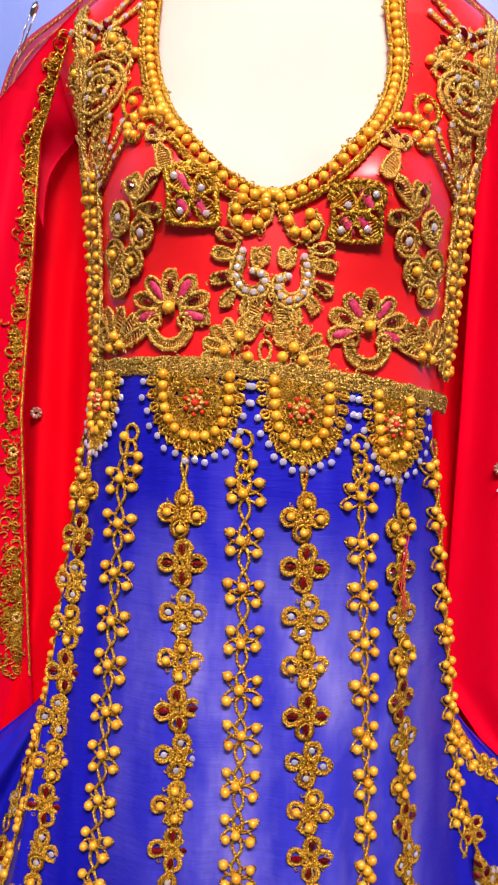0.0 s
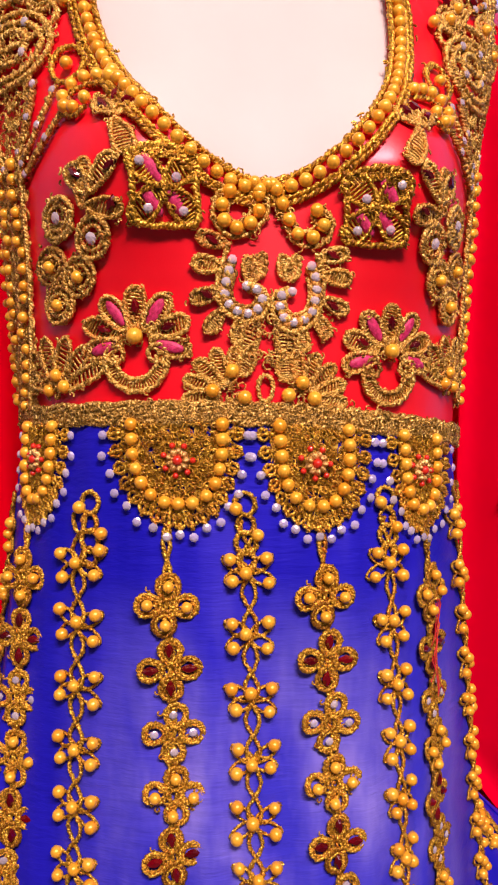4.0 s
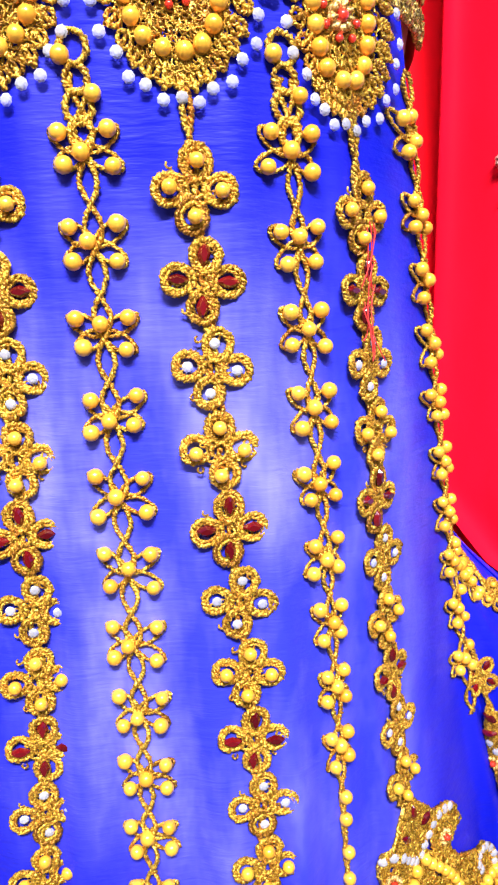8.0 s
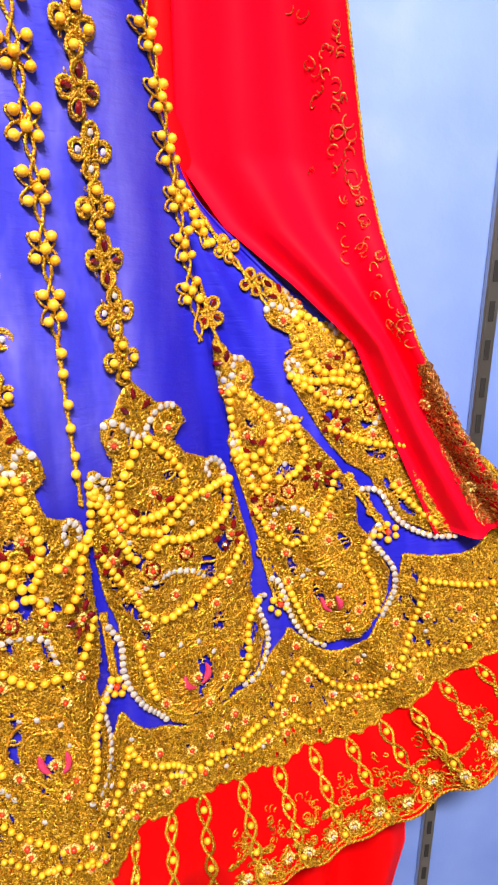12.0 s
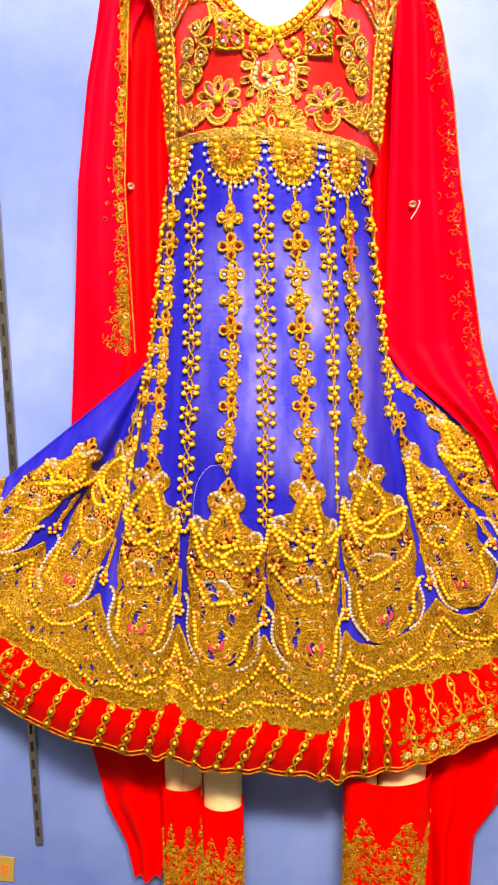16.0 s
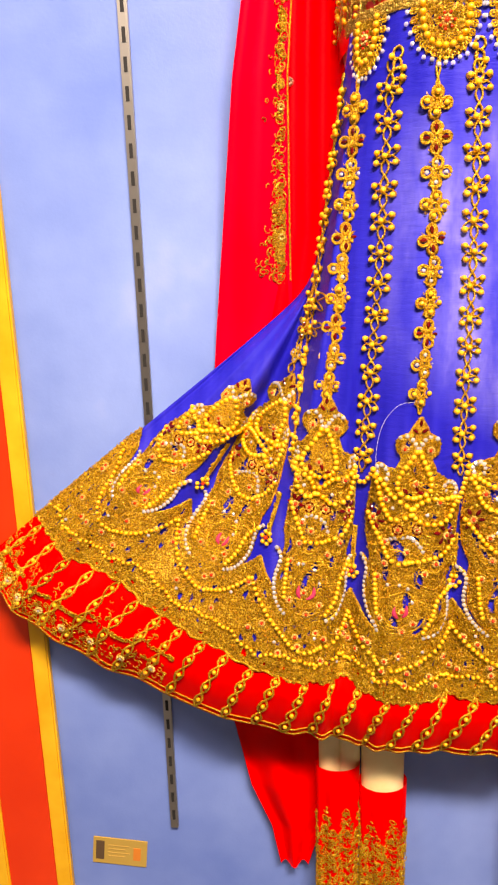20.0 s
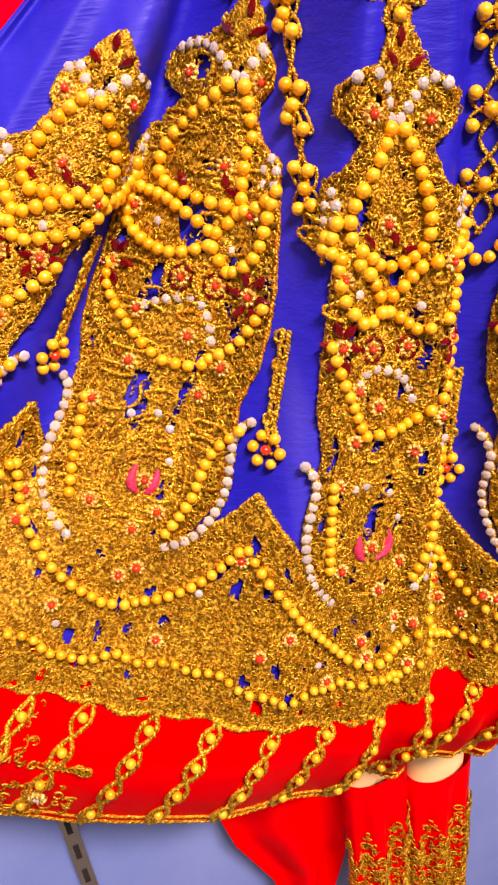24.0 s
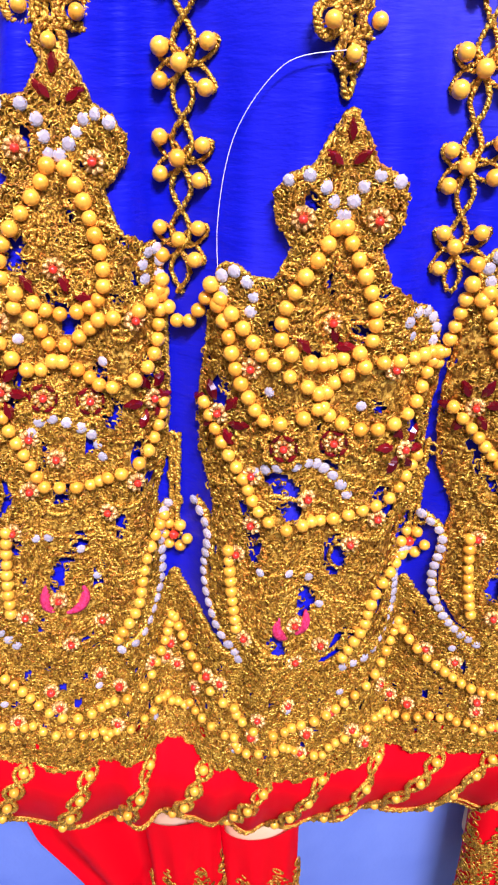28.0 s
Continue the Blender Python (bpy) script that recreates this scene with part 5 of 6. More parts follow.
# scalloped medallions hanging under the belt
def medallion(ic, half, drop, seed):
    s0 = 0.008
    lu, lv = (k[0] for k in frame_on(np.array([ic]), np.array([0.03]))[4:])

    def to(du, dv):
        return ic + np.asarray(du, dtype=float) / lu, s0 + np.asarray(dv, dtype=float) / lv

    def base(u, v):
        a = np.pi * u
        i, s = to(half * 1.02 * v * np.cos(a), drop * 1.02 * v * np.sin(a))
        return lifted(i, s, 0.0014)
    med = part("medallion", sheet("medallion", base, np.linspace(0, 1, 30), np.linspace(0.02, 1, 12), GOLD_BASE, gaps=seed), DRESS, "scalloped gold medallion with pearls and clear stone fringe")
    a = np.linspace(0.0, np.pi, 60)
    w = np.sin(a) ** 0.75
    i, s = even(*to(half * np.sign(np.cos(a)) * np.abs(np.cos(a)) ** 0.75, drop * w), 0.0086)
    pearls_on_skirt(med, i, s, RP * 1.02)
    r = np.random.default_rng(seed)
    n = 900
    d, b = np.sqrt(r.uniform(0, 1, n)), r.uniform(0, np.pi, n)
    i, s = to(half * 1.3 * d * np.cos(b), drop * 1.2 * d * np.sin(b))
    strewn("coil_work", med, i, s, seed, 0.0021, 0.0006, 0.002)
    bits, I, S = [], [], []
    for k in range(17):
        b = np.pi * (0.03 + 0.94 * k / 16)
        o = np.linspace(0, 1, 10)
        i, s = to((half + 0.002 + 0.0130 * o) * np.cos(b), (drop + 0.002 + 0.0140 * o) * np.sin(b))
        bits.append(cord_arrays(lifted(i, s, 0.002), 0.0015, 0.004))
        t = np.linspace(0, 6.28, 12)
        i, s = to((half + 0.0105) * np.cos(b) + 0.0034 * np.cos(t), (drop + 0.0110) * np.sin(b) + 0.0034 * np.sin(t))
        bits.append(cord_arrays(lifted(i, s, 0.002), 0.0012, 0.0036))
        i, s = to([(half + 0.0168 + 0.002 * (k % 2)) * np.cos(b)], [(drop + 0.0180 + 0.0025 * (k % 2)) * np.sin(b)])
        I.append(i[0])
        S.append(s[0])
    part("fringe_work", quads_mesh("fringe_work", *gather(bits), GOLD), med)["kind"] = "stuff"
    set_on_skirt("rhinestone", STONE, med, I, S, 0.003, 0.94, r.uniform(0, 6, 17))
    b = np.linspace(0, 5.2, 7)
    i, s = to(0.009 * np.cos(b), drop * 0.45 + 0.009 * np.sin(b))
    set_on_skirt("orange_bead", SMALL_BEAD, med, i, s, 0.0042, 0.0019)
    i, s = to([0], [drop * 0.45])
    set_on_skirt("orange_bead", SMALL_BEAD, med, i, s, 0.0052, 0.0030)
    set_on_skirt("rosette", ROSETTE, med, i, s, 0.0032, 1.25)


def waist_i(x):
    ii = np.linspace(0, 13, 1301)
    return float(np.interp(x, skirt(ii, np.full(1301, 0.03))[:, 0], ii))


for k, (x, half) in enumerate(((-0.110, 0.017), (-0.0245, 0.0255), (0.0535, 0.0210), (0.124, 0.016))):
    medallion(waist_i(x), half, 0.046, 40 + k)

# little loops that tie the strands to the medallions
for x in (-0.075, 0.0125, 0.098):
    ic = waist_i(x)
    bits = []
    for dz, rr in ((0.0, 0.006), (-0.012, 0.005), (-0.023, 0.006), (-0.033, 0.005)):
        s = float(z_to_s(ic, 1.592 + dz))
        lu, lv = (k[0] for k in frame_on(np.array([ic]), np.array([s]))[4:])
        t = np.linspace(0, 6.28, 16)
        bits.append(cord_arrays(lifted(ic + rr * np.cos(t) / lu, s + rr * 1.1 * np.sin(t) / lv, 0.002), 0.0015, 0.004))
    tie = part("tie_loop", quads_mesh("tie_loop", *gather(bits), GOLD), DRESS)
    s = z_to_s(ic, [1.589, 1.574])
    pearls_on_skirt(tie, [ic - 0.12, ic + 0.15], s)

# neckline
zz = np.linspace(1.974, 1.7695, 210)
hw, mid = neck_half(zz)
NECK = np.concatenate([np.stack([mid - hw, zz], -1), np.stack([mid + hw, zz], -1)[::-1]])


def neck_offset(d):
    t = np.gradient(NECK, axis=0)
    t /= np.linalg.norm(t, axis=1, keepdims=True) + 1e-9
    return NECK + d * np.stack([t[:, 1], -t[:, 0]], -1) * 1.0


trim = motif("neck_trim", [cord_arrays(chest_path(neck_offset(d), 0.002), r, 0.0055) for d, r in ((0.001, 0.0020), (0.0115, 0.0018), (0.0145, 0.0018))], "gold braid round the deep neckline")
chest_pearls(trim, evenly(neck_offset(0.0062), 0.0088))

# crown flowers
for side in (-1, 1):
    c = np.array((-0.0470, 1.6885) if side < 0 else (0.1005, 1.6795))
    bits = []
    for k, a in enumerate(np.linspace(-0.25, math.pi + 0.25, 7)):
        bits += leaf_cords(c[0] + 0.008 * math.cos(a), c[1] + 0.006 * math.sin(a) - 0.002, a, 0.023, 0.0072)
    bits.append(cord_arrays(chest_path(ring(c[0], c[1] - 0.014, 0.0175, 24, math.pi * 0.95, math.pi * 2.05), 0.002), 0.0018, 0.0045))
    bits.append(cord_arrays(chest_path(ring(c[0], c[1] - 0.013, 0.0115, 20, math.pi * 0.95, math.pi * 2.05), 0.002), 0.0016, 0.0045))
    for sx in (-1, 1):
        bits.append(cord_arrays(chest_path(ring(c[0] + sx * 0.0120, c[1] - 0.010, 0.0052, 14), 0.0024), 0.0015, 0.0042))
    for w in np.linspace(math.pi * 0.93, math.pi * 2.07, 34):
        d = np.array((math.cos(w), math.sin(w)))
        bits.append(tube_arrays(chest_path(np.stack([c + (0, -0.0135) + d * q for q in (0.0102, 0.0145, 0.0190)]), 0.0014), 0.0007, 3))
    bits.append(fuzz(c[0], c[1] + 0.002, 0.011, 0.006, 24, 72))
    fl = motif("flower_motif", bits, "fan shaped gold flower with a pearl heart", BROWN_GOLD)
    chest_pearls(fl, [c], RP * 1.2)
    for k, a in enumerate(np.linspace(-0.25, math.pi + 0.25, 7)):
        q = np.array([(c[0] + 0.019 * math.cos(a), c[1] + 0.018 * math.sin(a) - 0.002)])
        chest_set("silk_fill" if k % 2 == 0 else "red_stone", PINK_LEAF if k % 2 == 0 else RUBY, fl, q, 0.0020, 1.15 if k % 2 == 0 else 0.8, a - math.pi / 2)

# centre scroll of clear stones with leaves, hooks of pearls above and leaf fans below
J_LEFT = knot(np.array([(0.006, 1.729), (0.003, 1.719), (0.002, 1.711), (0.005, 1.704), (0.012, 1.700), (0.019, 1.701), (0.023, 1.707), (0.020, 1.713), (0.014, 1.715)]), np.linspace(0, 8, 60))
J_RIGHT = knot(np.array([(0.051, 1.726), (0.054, 1.717), (0.053, 1.707), (0.051, 1.700), (0.046, 1.696), (0.040, 1.695), (0.035, 1.698), (0.033, 1.704), (0.034, 1.710), (0.040, 1.712)]), np.linspace(0, 9, 60))
bits = []
for ln, c in ((J_LEFT, (0.013, 1.711)), (J_RIGHT, (0.043, 1.708))):
    bits.append(cord_arrays(chest_path(ln, 0.0008), 0.0036, 0.006))
    bits.append(cord_arrays(chest_path(c + (ln - c) * 1.38, 0.0018), 0.0017, 0.0042))
    bits.append(cord_arrays(chest_path(c + (ln - c) * 0.66, 0.0018), 0.0012, 0.0042))
for x, z, a, l, w in ((0.004, 1.737, 2.9, 0.018, 0.0048), (0.001, 1.725, 3.0, 0.017, 0.0058), (0.000, 1.712, 3.4, 0.017, 0.0052), (0.001, 1.702, 4.1, 0.015, 0.0050),
                      (0.054, 1.730, 0.2, 0.018, 0.0048), (0.057, 1.721, -0.1, 0.017, 0.0055), (0.057, 1.708, -0.4, 0.017, 0.0050), (0.055, 1.699, -1.1, 0.014, 0.0048),
                      (0.014, 1.731, -1.2, 0.014, 0.0060), (0.024, 1.733, -1.9, 0.014, 0.0052), (0.034, 1.732, -1.2, 0.014, 0.0060), (0.043, 1.732, -1.9, 0.014, 0.0052),
                      (0.019, 1.700, 4.5, 0.024, 0.0068), (0.034, 1.696, 4.9, 0.022, 0.0072), (0.018, 1.682, 4.3, 0.018, 0.0064), (0.035, 1.679, 4.9, 0.017, 0.0070), (0.010, 1.697, 4.6, 0.014, 0.0040), (0.046, 1.693, 4.8, 0.014, 0.0040)):
    bits += leaf_cords(x, z, a, l, w)
bits.append(cord_arrays(chest_path(ring(0.025, 1.658, 0.0042, 18, rz=0.0075), 0.002), 0.0014, 0.0042))
bits.append(fuzz(0.027, 1.684, 0.013, 0.016, 46, 86))
for cx, cz, a0, a1 in ((0.005, 1.656, 1.45, 3.3), (0.046, 1.653, -0.15, 1.7)):
    for a in np.linspace(a0, a1, 5):
        bits += leaf_cords(cx + 0.006 * math.cos(a), cz + 0.005 * math.sin(a), a, 0.021, 0.0046)
    bits.append(fuzz(cx, cz, 0.010, 0.005, 26, 84))
scroll = motif("centre_scroll", bits, "gold scroll with clear stone spirals and leaf fans", BROWN_GOLD)
chest_stones(scroll, evenly(J_LEFT, 0.0064), 0.92)
chest_stones(scroll, evenly(J_RIGHT, 0.0064), 0.92)
chest_pearls(scroll, np.array([(-0.005, 1.657), (0.006, 1.668), (0.013, 1.653), (0.046, 1.661), (0.038, 1.654), (0.053, 1.652)]), RP * 1.05)
chest_set("red_stone", RUBY, scroll, np.array([(-0.005, 1.739), (-0.008, 1.710), (0.063, 1.732), (0.064, 1.704)]), 0.002, 0.8, 1.0)
for side, hk in ((-1, [(0.004, 1.765), (0.000, 1.759), (0.000, 1.751), (0.007, 1.746), (0.015, 1.748), (0.021, 1.755), (0.021, 1.764)]),
                 (1, [(0.031, 1.768), (0.036, 1.757), (0.040, 1.748), (0.045, 1.742), (0.053, 1.742), (0.058, 1.749), (0.054, 1.756)])):
    hook_line = knot(np.array(hk), np.linspace(0, 6, 40))
    mid = hook_line.mean(0)
    hk_bits = [cord_arrays(chest_path(mid + (hook_line - mid) * 1.42 + [0, -0.001], 0.0016), 0.0016, 0.0042), cord_arrays(chest_path(mid + (hook_line - mid) * 0.6, 0.0016), 0.0012, 0.0042)]
    for p in evenly(hook_line, 0.0030):
        d = (p - mid) / np.linalg.norm(p - mid)
        hk_bits.append(tube_arrays(chest_path(np.stack([p - d * 0.003, p + d * 0.002, p + d * 0.006]), 0.0012), 0.0007, 3))
    hk_ob = motif("pearl_hook", hk_bits, "curved gold hook set with pearls", BROWN_GOLD)
    chest_pearls(hk_ob, evenly(hook_line, 0.0086))

# butterflies
for side, c in ((-1, (-0.031, 1.765)), (1, (0.086, 1.757))):
    bits = []
    for a, l, w in ((0.75, 0.023, 0.0085), (2.4, 0.023, 0.0085), (3.95, 0.024, 0.0085), (5.5, 0.024, 0.0085)):
        bits += leaf_cords(c[0], c[1], a, l, w)
    box = np.array([(-1, 0.85), (0, 1.05), (1, 0.8), (0.95, 0), (1.0, -0.9), (0.1, -1.05), (-0.8, -0.9), (-0.9, 0), (-1, 0.85)]) * (0.0175, 0.0185)
    box = knot(box, np.linspace(0, 8, 60)) + c
    bits.append(cord_arrays(chest_path(box, 0.002), 0.0020, 0.0045))
    edge = np.concatenate([np.linspace(-1, 1, 40)[:, None] * [0.016, 0] + [0, 0.016]]) + c
    bits.append(coils(*frames_of(chest, edge[:, 0], edge[:, 1]), 5, 0.0026, 0.0008))
    for q in evenly(box[:22], 0.0016):
        d = (c - q) / np.linalg.norm(c - q)
        bits.append(tube_arrays(chest_path(np.stack([q, q + d * 0.0035, q + d * 0.0066]), 0.0018), 0.0007, 3))
    bf = motif("butterfly_motif", bits, "butterfly shaped gold motif with clear stones")
    chest_stones(bf, np.array([(-0.012, 0.011), (0.006, 0.004), (-0.008, -0.011), (0.010, -0.012)]) * (-side, 1) + c, 0.9)
    chest_set("silk_fill", PINK_LEAF, bf, np.array([(-0.006, 0.008), (0.006, -0.008), (-0.006, -0.008)]) * (-side, 1) + c, 0.001, 1.2, 0.6)

# side sprigs, side bands, shoulder work
for side in (-1, 1):
    bits = []
    for x, z, a, l, w in ((-0.070, 1.764, 0.9, 0.022, 0.006), (-0.070, 1.764, 2.2, 0.020, 0.006), (-0.072, 1.758, -0.2, 0.020, 0.006), (-0.074, 1.758, 1.5, 0.024, 0.006), (-0.08, 1.75, 3.3, 0.016, 0.006),
                          (-0.056, 1.803, 0.6, 0.016, 0.005), (-0.056, 1.803, 2.3, 0.016, 0.005), (-0.056, 1.800, -1.2, 0.022, 0.007), (-0.054, 1.803, 1.4, 0.016, 0.005)):
        q = mirror([(x, z)], side)[0]
        bits += leaf_cords(q[0], q[1], a if side < 0 else math.pi - a, l, w)
    for x, z in ((-0.095, 1.731), (-0.078, 1.723), (-0.091, 1.709), (-0.069, 1.742), (-0.089, 1.756)):
        q = mirror([(x, z)], side)[0]
        bits += [cord_arrays(chest_path(ring(q[0], q[1], 0.0088, 20, rz=0.0105), 0.0018), 0.0018, 0.0042), cord_arrays(chest_path(ring(q[0], q[1], 0.0062, 16), 0.002), 0.0014, 0.004)]
        bits.append(fuzz(q[0], q[1], 0.008, 0.009, 26, 21))
    sprig = motif("sprig_motif", bits, "gold sprig with pearls and red stones", BROWN_GOLD)
    chest_pearls(sprig, mirror([(-0.095, 1.731), (-0.078, 1.723), (-0.091, 1.709)], side))
    chest_stones(sprig, mirror([(-0.069, 1.742), (-0.089, 1.756)], side), 1.2)
    chest_set("red_stone", RUBY, sprig, mirror([(-0.058, 1.775), (-0.077, 1.776), (-0.058, 1.757), (-0.062, 1.811), (-0.048, 1.811), (-0.055, 1.815)], side), 0.002, 0.85, rng.uniform(0, 3, 6))
    # leaf fan beside the belt
    bits = []
    for a in np.linspace(0.5, 2.6, 6):
        q = mirror([(-0.096, 1.656)], side)[0]
        aa = a if side < 0 else math.pi - a
        bits += leaf_cords(q[0] + 0.005 * math.cos(aa), q[1] + 0.005 * math.sin(aa), aa, 0.030, 0.0055)
    bits.append(fuzz(*mirror([(-0.097, 1.668)], side)[0], 0.018, 0.014, 50, 33))
    fan = motif("leaf_fan", bits, "gold leaf fan with three pearls", BROWN_GOLD)
    chest_pearls(fan, mirror([(-0.094, 1.668), (-0.089, 1.661), (-0.099, 1.659)], side))
    # side band
    zb = np.linspace(1.805, 1.648, 60)
    xb = -0.121 + 0.004 * np.sin((zb - 1.65) * 20)
    bits = [cord_arrays(chest_path(mirror(np.stack([xb + dx, zb], -1), side), 0.002), 0.0018, 0.0045) for dx in (-0.014, -0.004, 0.006)]
    r9 = np.random.default_rng(9)
    fp = mirror(np.stack([-0.124 + r9.uniform(-0.016, 0.014, 620), r9.uniform(1.645, 1.81, 620)], -1), side)
    bits.append(coils(*frames_of(chest, fp[:, 0], fp[:, 1]), 12, 0.003, 0.0009))
    band = motif("side_band", bits, "wide gold side band crowded with pearls", BROWN_GOLD)
    for dx, z0 in ((-0.010, 1.806), (0.001, 1.80), (-0.018, 1.79)):
        ln = np.stack([xb + dx, np.linspace(z0, 1.650, 60)], -1)
        ln = evenly(ln, 0.0096 if dx > -0.015 else 0.0115)
        chest_pearls(band, mirror(ln + r9.normal(0, 0.0013, ln.shape), side), RP * 0.92)
    # shoulder motif
    c = np.array((-0.120, 1.880))
    bits = []
    for x, z, rr in ((-0.016, 0.024, 0.009), (0.012, 0.027, 0.009), (-0.025, 0.012, 0.009), (0.020, 0.016, 0.009)):
        q = mirror([(c[0] + x, c[1] + z)], side)[0]
        bits += [cord_arrays(chest_path(ring(q[0], q[1], rr, 20), 0.002), 0.0018, 0.0042), cord_arrays(chest_path(ring(q[0], q[1], rr * 0.6, 16), 0.002), 0.0014, 0.004)]
    for rx, rz, cz in ((0.026, 0.022, -0.012), (0.020, 0.016, -0.012), (0.010, 0.010, -0.010), (0.030, 0.014, 0.004)):
        q = mirror([(c[0], c[1] + cz)], side)[0]
        bits.append(cord_arrays(chest_path(ring(q[0], q[1], rx, 30, rz=rz), 0.002), 0.0022, 0.0048))
    for dz in (-0.036, -0.05, -0.062, 0.04):
        bits.append(fuzz(*mirror([(c[0] + 0.002, c[1] + dz)], side)[0], 0.011, 0.010, 46, 15))
    bits.append(fuzz(*mirror([(c[0], c[1] - 0.004)], side)[0], 0.030, 0.026, 120, 16))
    rays = [((-0.028, 0.058), (0.0, 0.040)), ((-0.034, 0.050), (-0.004, 0.033)), ((0.030, 0.070), (0.002, 0.044)), ((0.034, 0.056), (0.006, 0.036)), ((-0.030, -0.030), (-0.006, -0.085)), ((0.030, -0.046), (0.006, -0.088)), ((0.040, -0.060), (0.008, -0.095)), ((0.016, -0.036), (0.004, -0.08))]
    gems = []
    for a, b in rays:
        ln = mirror(np.array([c + a, c + (np.array(a) + b) / 2 + (0.002, 0.001), c + b]), side)
        ln = knot(ln, np.linspace(0, 2, 20))
        bits.append(cord_arrays(chest_path(ln, 0.002), 0.0022, 0.0046))
        gems += list(ln[[2, 10, 17]])
    sh = motif("shoulder_motif", bits, "openwork gold shoulder motif with clear stones", BROWN_GOLD)
    chest_stones(sh, np.array(gems), 0.9)
    chest_stones(sh, mirror(np.array([(-0.008, 0.004), (0.010, 0.002), (-0.010, -0.014), (0.008, -0.016)]) + c, side), 1.0)
    chest_pearls(sh, mirror(np.array([(-0.016, 0.024), (0.012, 0.027), (-0.025, 0.012), (0.020, 0.016), (0.034, 0.010)]) + c, side))
    chest_set("red_stone", RUBY, sh, mirror(np.array([(-0.004, 0.040), (0.004, 0.042), (0.022, 0.030)]) + c, side), 0.003, 0.9, 0.5)
    # curl of pearls beside the neckline
    cl = mirror([(-0.058, 1.829), (-0.070, 1.832), (-0.081, 1.828), (-0.084, 1.818), (-0.077, 1.813), (-0.071, 1.817)], side)
    ln = knot(cl, np.linspace(0, 5, 40))
    curl = motif("pearl_curl", [cord_arrays(chest_path(ln + [0, -0.005], 0.002), 0.0016, 0.0042), cord_arrays(chest_path(ring(*mirror([(-0.083, 1.846)], side)[0], 0.010, 20, rz=0.012), 0.002), 0.0018, 0.0042)], "small pearl curl beside the neckline")
    chest_pearls(curl, np.concatenate([evenly(ln, 0.0092), mirror([(-0.083, 1.846)], side)]))
    # outer strap braid
    zb = np.linspace(1.955, 1.79, 50)
    ln = mirror(np.stack([-0.147 + 0.008 * np.sin((zb - 1.79) * 19), zb], -1), side)
    bits = [cord_arrays(chest_path(ln + [dx, 0], 0.002), 0.0022, 0.005) for dx in (-0.003, 0.001, 0.005)]
    bits.append(coils(*frames_of(chest, np.repeat(ln[:, 0], 6) + r9.uniform(-0.005, 0.007, 300), np.repeat(ln[:, 1], 6) + r9.uniform(-0.002, 0.002, 300)), 18, 0.0026, 0.0008))
    motif("strap_braid", bits, "gold braid along the armhole", GOLD_DARK)


# ---- embroidery on veil, hem and trousers ----
def embroider(name, form, parent, u, v, seed, size, thick, mat=None, label="gold thread embroidery"):
    p, a, b, n = frames_of(form, u, v, 0.01)
    ob = part(name, quads_mesh(name, *coils(p, a, b, n, seed, size, thick, 9, 3, 0.0012), mat or GOLD), parent, label)
    ob["kind"] = "stuff"
    return ob


def edge_cord(form, parent, u, v, r=0.0012, mat=None):
    p, a, b, n = frames_of(form, u, v, 0.01)
    return part("edge_cord", quads_mesh("edge_cord", *cord_arrays(p + n * 0.001, r, 0.005), mat or GOLD), parent)


r10 = np.random.default_rng(10)
LEFT, RIGHT = FORMS["left"], FORMS["right"]
vl = np.linspace(0.02, 0.75, 120)
edge_cord(LEFT, FALLS["left"], np.full(120, 0.985), vl)
v = np.concatenate([r10.uniform(0.03, 0.74, 420), r10.normal(0.68, 0.035, 150), r10.normal(0.11, 0.05, 60)])
embroider("gold_embroidery", LEFT, FALLS["left"], np.clip(0.90 - np.abs(r10.normal(0, 0.10, len(v))) * (0.5 + v), 0.4, 0.98), np.clip(v, 0.02, 0.76), 1, 0.0045, 0.0009)
for v0 in (0.27, 0.47, 0.675):
    for m in matrices(*frames_of(LEFT, [0.86], [v0]), 0.002, 1.0):
        part("rosette", ROSETTE, FALLS["left"], "", m)
vr = np.linspace(0.02, 0.99, 160)
edge_cord(RIGHT, FALLS["right"], np.full(160, 0.985), vr)
v = np.concatenate([r10.uniform(0.03, 0.8, 170), r10.uniform(0.82, 0.99, 620)])
u = np.where(v < 0.8, 0.92 - np.abs(r10.normal(0, 0.09, len(v))), 0.97 - r10.uniform(0, 1, len(v)) * np.clip((v - 0.78) / 0.16, 0.1, 1) * 0.45)
embroider("gold_embroidery", RIGHT, FALLS["right"], u, v, 2, 0.0050, 0.0006, GOLD_RED)
for u0, v0 in ((0.75, 0.86), (0.7, 0.95)):
    for m in matrices(*frames_of(RIGHT, [u0], [v0]), 0.002, 1.2):
        part("rosette", ROSETTE, FALLS["right"], "", m)
for m in matrices(np.concatenate([RIGHT(np.array([0.30]), np.array([0.407])), [(-0.205, -0.022, 1.60)]]), np.array([(1.0, 0, 0)] * 2), None, np.array([(0, -1.0, 0)] * 2), 0.003, 1.1):
    part("rosette", ROSETTE_PALE, VEIL_SET, "small pale embroidered flower on the red cloth", m)
tw = np.linspace(0, 1, 30)
part("loose_thread", quads_mesh("loose_thread", *tube_arrays(np.stack([0.257 - 0.008 * tw + 0.004 * np.sin(tw * 6), np.full(30, -0.057), 1.572 - 0.030 * tw + 0.004 * np.sin(tw * 7)], -1), 0.0006, 5), THREAD), VEIL_SET)


def hem_surface(u, v):
    return hem_form(u, v)


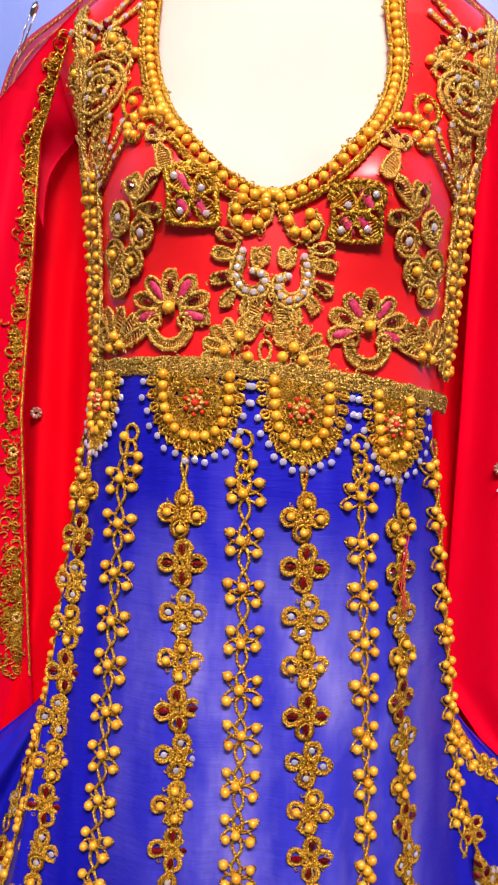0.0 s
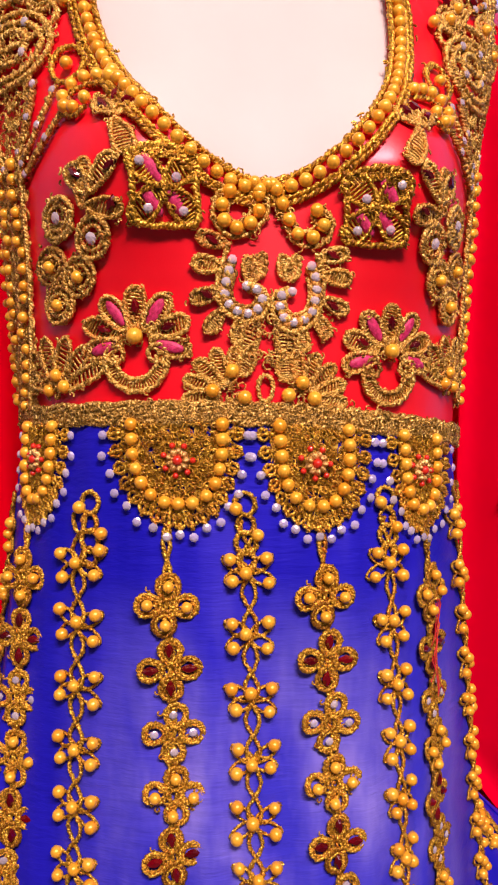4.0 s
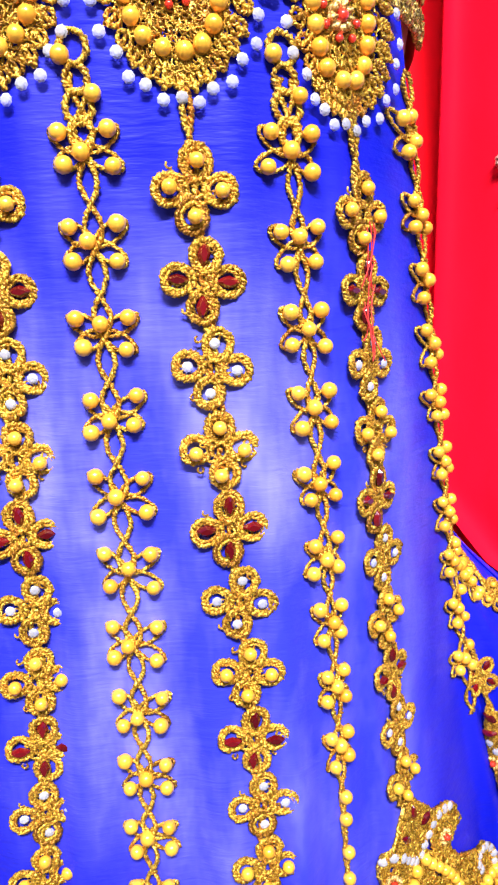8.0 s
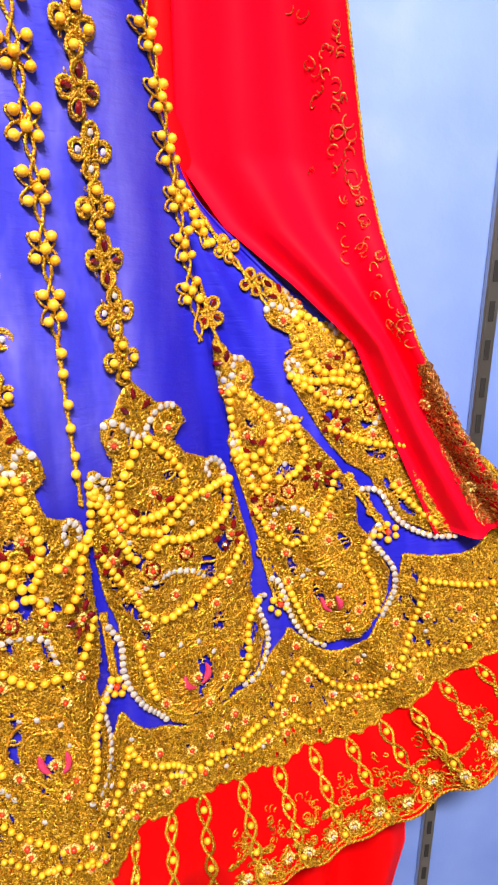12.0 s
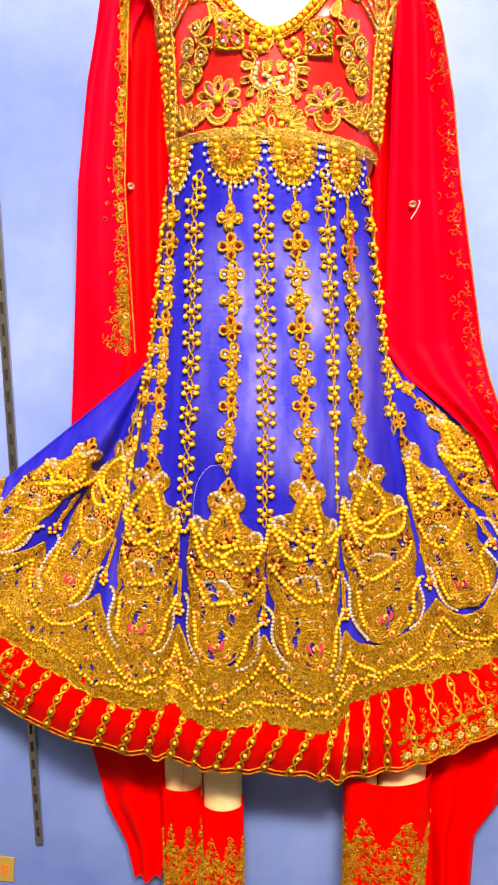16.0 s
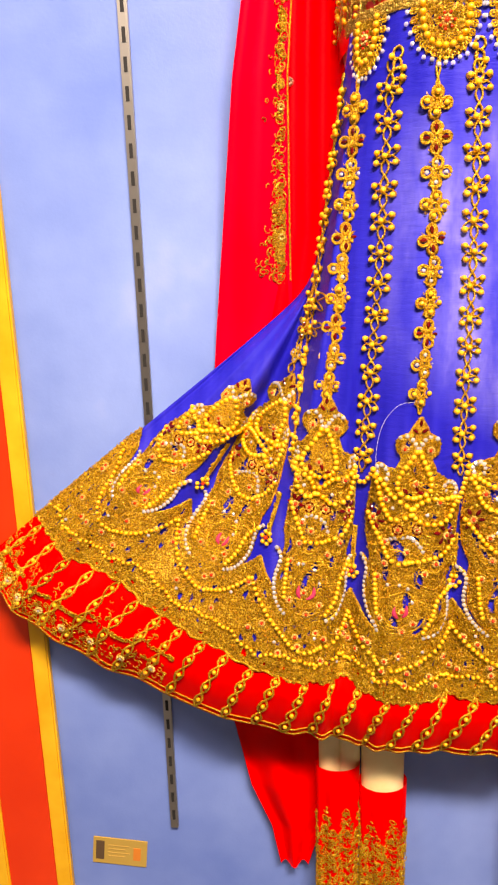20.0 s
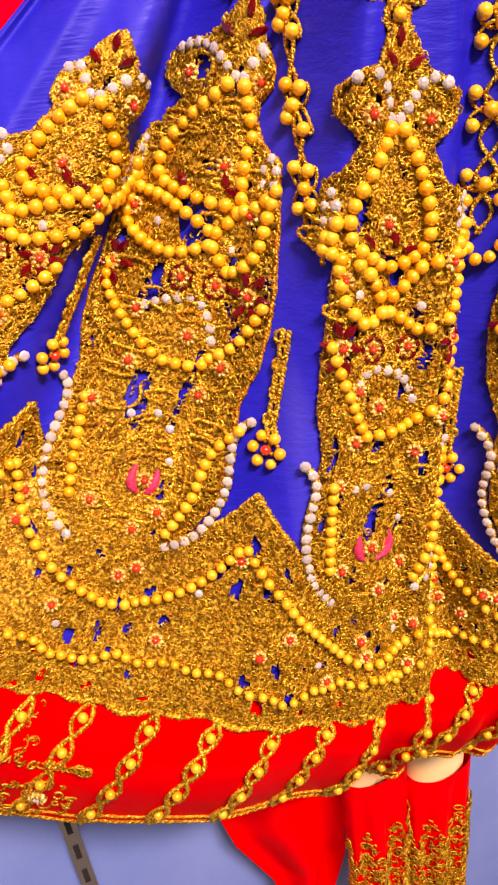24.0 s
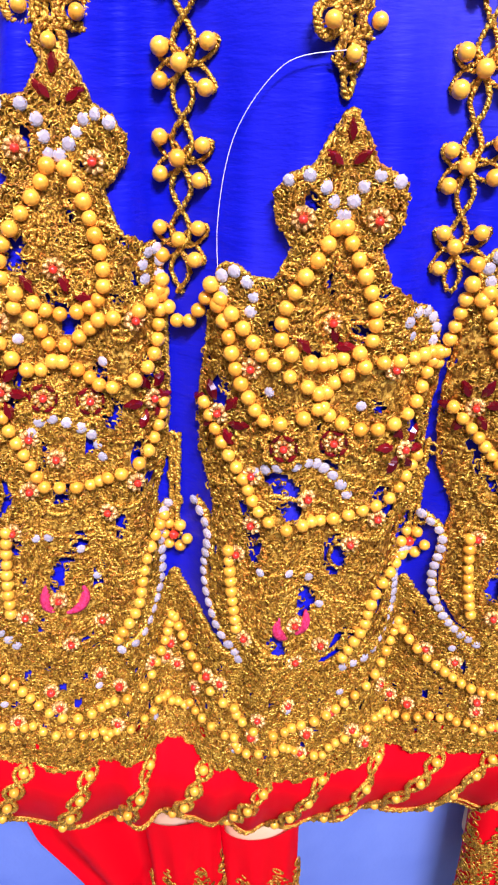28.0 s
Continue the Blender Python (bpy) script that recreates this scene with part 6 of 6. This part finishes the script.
# flowered trim along the right and left ends of the hem
for lo, hi_, n in ((8.8, 12.8, 1500), (0.05, 2.2, 900)):
    u = r10.uniform(lo, hi_, n)
    embroider("hem_trim", hem_surface, HEM, u, np.where(r10.uniform(0, 1, n) < 0.6, 0.958 + 0.034 * r10.uniform(0, 1, n), 0.945 - 0.02 * np.abs(r10.normal(0, 1, n)) * (np.sin(u * 17) > 0.3)), 23, 0.0036, 0.0008, None, "gold flowered trim")
    uu = np.linspace(lo + 0.1, hi_ - 0.1, 18 if lo > 5 else 9)
    p, a, b, nn = frames_of(hem_surface, uu, np.full(len(uu), 0.972))
    for m in matrices(p, a, b, nn, 0.002, 1.25):
        part("rosette", ROSETTE, HEM, "", m)
    for m in matrices(p, a, b, nn, 0.005, 0.8):
        part("rhinestone", STONE, HEM, "", m)

for k, form in enumerate(CUFFS):
    n = 800 if k < 2 else 1500
    u = r10.uniform(0.52, 0.98, n)
    v = 1 - r10.uniform(0, 1, n) ** 1.4 * (0.62 + 0.10 * np.sin(u * 40))
    embroider("gold_embroidery", form, CUFF_PARTS[k], u, v, 50 + k, 0.0046, 0.0009, GOLD)

# lining and piping that show under the ends of the hem
for lo, hi_ in ((1.3, 2.2), (10.2, 11.3)):
    def lining(u, v):
        p = hem_form(u, np.full_like(u, 0.995))
        w = np.sin(np.clip((u - lo) / (hi_ - lo), 0, 1) * np.pi)
        p[:, 1] = p[:, 1] * (1 - v) - 0.015 * v + 0.004
        p[:, 2] -= (0.003 + 0.008 * w) * v
        return p
    part("lining", sheet("lining", lining, np.linspace(lo, hi_, 60), np.linspace(0, 1, 6), BLUE), DRESS, "dark blue lining under the hem")
    uu = np.linspace(lo, hi_, 80)
    part("piping", quads_mesh("piping", *tube_arrays(lining(uu, np.ones(80)), 0.0035, 8), PIPING), DRESS, "pale gold satin piping of the lining")

# a loose clear thread and a red tangle
arc = knot(np.array([(4.96, 0.462), (4.62, 0.468), (4.36, 0.495), (4.27, 0.535), (4.31, 0.575)]), np.linspace(0, 4, 40))
lp = lifted(arc[:, 0], arc[:, 1], 0.004)
part("loose_thread", quads_mesh("loose_thread", *tube_arrays(lp, 0.0002, 5), THREAD), DRESS, "loose white thread on the chiffon")
tb = []
for k in range(5):
    t = np.linspace(0, 1, 30)
    ph = rng.uniform(0, 6.28, 3)
    tb.append(tube_arrays(lifted(9 + 0.10 * np.sin(t * 5 + ph[0]) + 0.04 * np.sin(t * 13 + ph[1]), 0.118 + 0.055 * t + 0.006 * np.sin(t * 9 + ph[2]), 0.0055 + 0.002 * np.sin(t * 7 + ph[1])), 0.00032, 4))
part("red_thread_tangle", quads_mesh("red_thread_tangle", *gather(tb), RED_THREAD), DRESS, "tangle of loose red threads")["kind"] = "stuff"

for form, ob in COLLARS:
    edge_cord(form, ob, np.full(60, 0.03), np.linspace(0.02, 0.98, 60), 0.0014, GOLD_RED)
    edge_cord(form, ob, np.full(60, 0.09), np.linspace(0.02, 0.98, 60), 0.0009, GOLD_RED)

# ---- small fittings ----
shoulder_pin = thing("safety_pin", "closed steel safety pin holding the veil at the shoulder", "safety pin", "safety pins")
part("pin_wire", quads_mesh("pin_wire", *tube_arrays([(-0.196, -0.122, 1.905), (-0.198, -0.122, 1.902), (-0.195, -0.122, 1.901), (-0.187, -0.123, 1.922), (-0.180, -0.122, 1.942), (-0.184, -0.122, 1.944), (-0.191, -0.121, 1.924), (-0.196, -0.122, 1.905)], 0.0007, 6), CHROME), shoulder_pin)
part("pin_cap", quads_mesh("pin_cap", *tube_arrays([(-0.185, -0.1225, 1.936), (-0.183, -0.1225, 1.940), (-0.181, -0.1225, 1.945), (-0.180, -0.1225, 1.948)], np.array([0.001, 0.0028, 0.0028, 0.001]), 8), CHROME), shoulder_pin)
pin = thing("safety_pin", "open steel safety pin stuck through the veil at the neck", "safety pin", "safety pins")
c = np.array((XC - 0.004, -0.085, 2.115))
part("pin_wire", quads_mesh("pin_wire", *tube_arrays(c + np.array([(0.022, 0, -0.012), (0.026, 0, -0.014), (0.024, 0, -0.010), (0.0, -0.004, 0.008), (-0.024, -0.004, 0.022), (-0.028, -0.003, 0.020), (-0.026, 0, 0.014), (-0.006, 0, 0.0)]), 0.0007, 6), CHROME), pin)
part("pin_cap", quads_mesh("pin_cap", *tube_arrays(c + np.array([(-0.021, -0.002, 0.021), (-0.024, -0.002, 0.0215), (-0.028, -0.002, 0.019), (-0.0285, -0.002, 0.016)]), np.array([0.001, 0.0032, 0.0032, 0.001]), 8), CHROME), pin)

for lo, hi_, z0, z1, mat in ((-0.046, -0.030, -0.020, 0.022, DARK_INK), (0.026, 0.040, -0.016, 0.012, ORANGE_INK)):
    part("printed_mark", box_mesh("printed_mark", (lo, -0.0026, z0), (hi_, -0.0019, z1), mat), card, "small printed mark")
for k in range(4):
    part("printed_mark", box_mesh("printed_mark", (-0.022, -0.0026, 0.012 - k * 0.008), (0.018 - 0.006 * (k % 2), -0.0019, 0.014 - k * 0.008), FAINT_INK), card, "faint printed line")
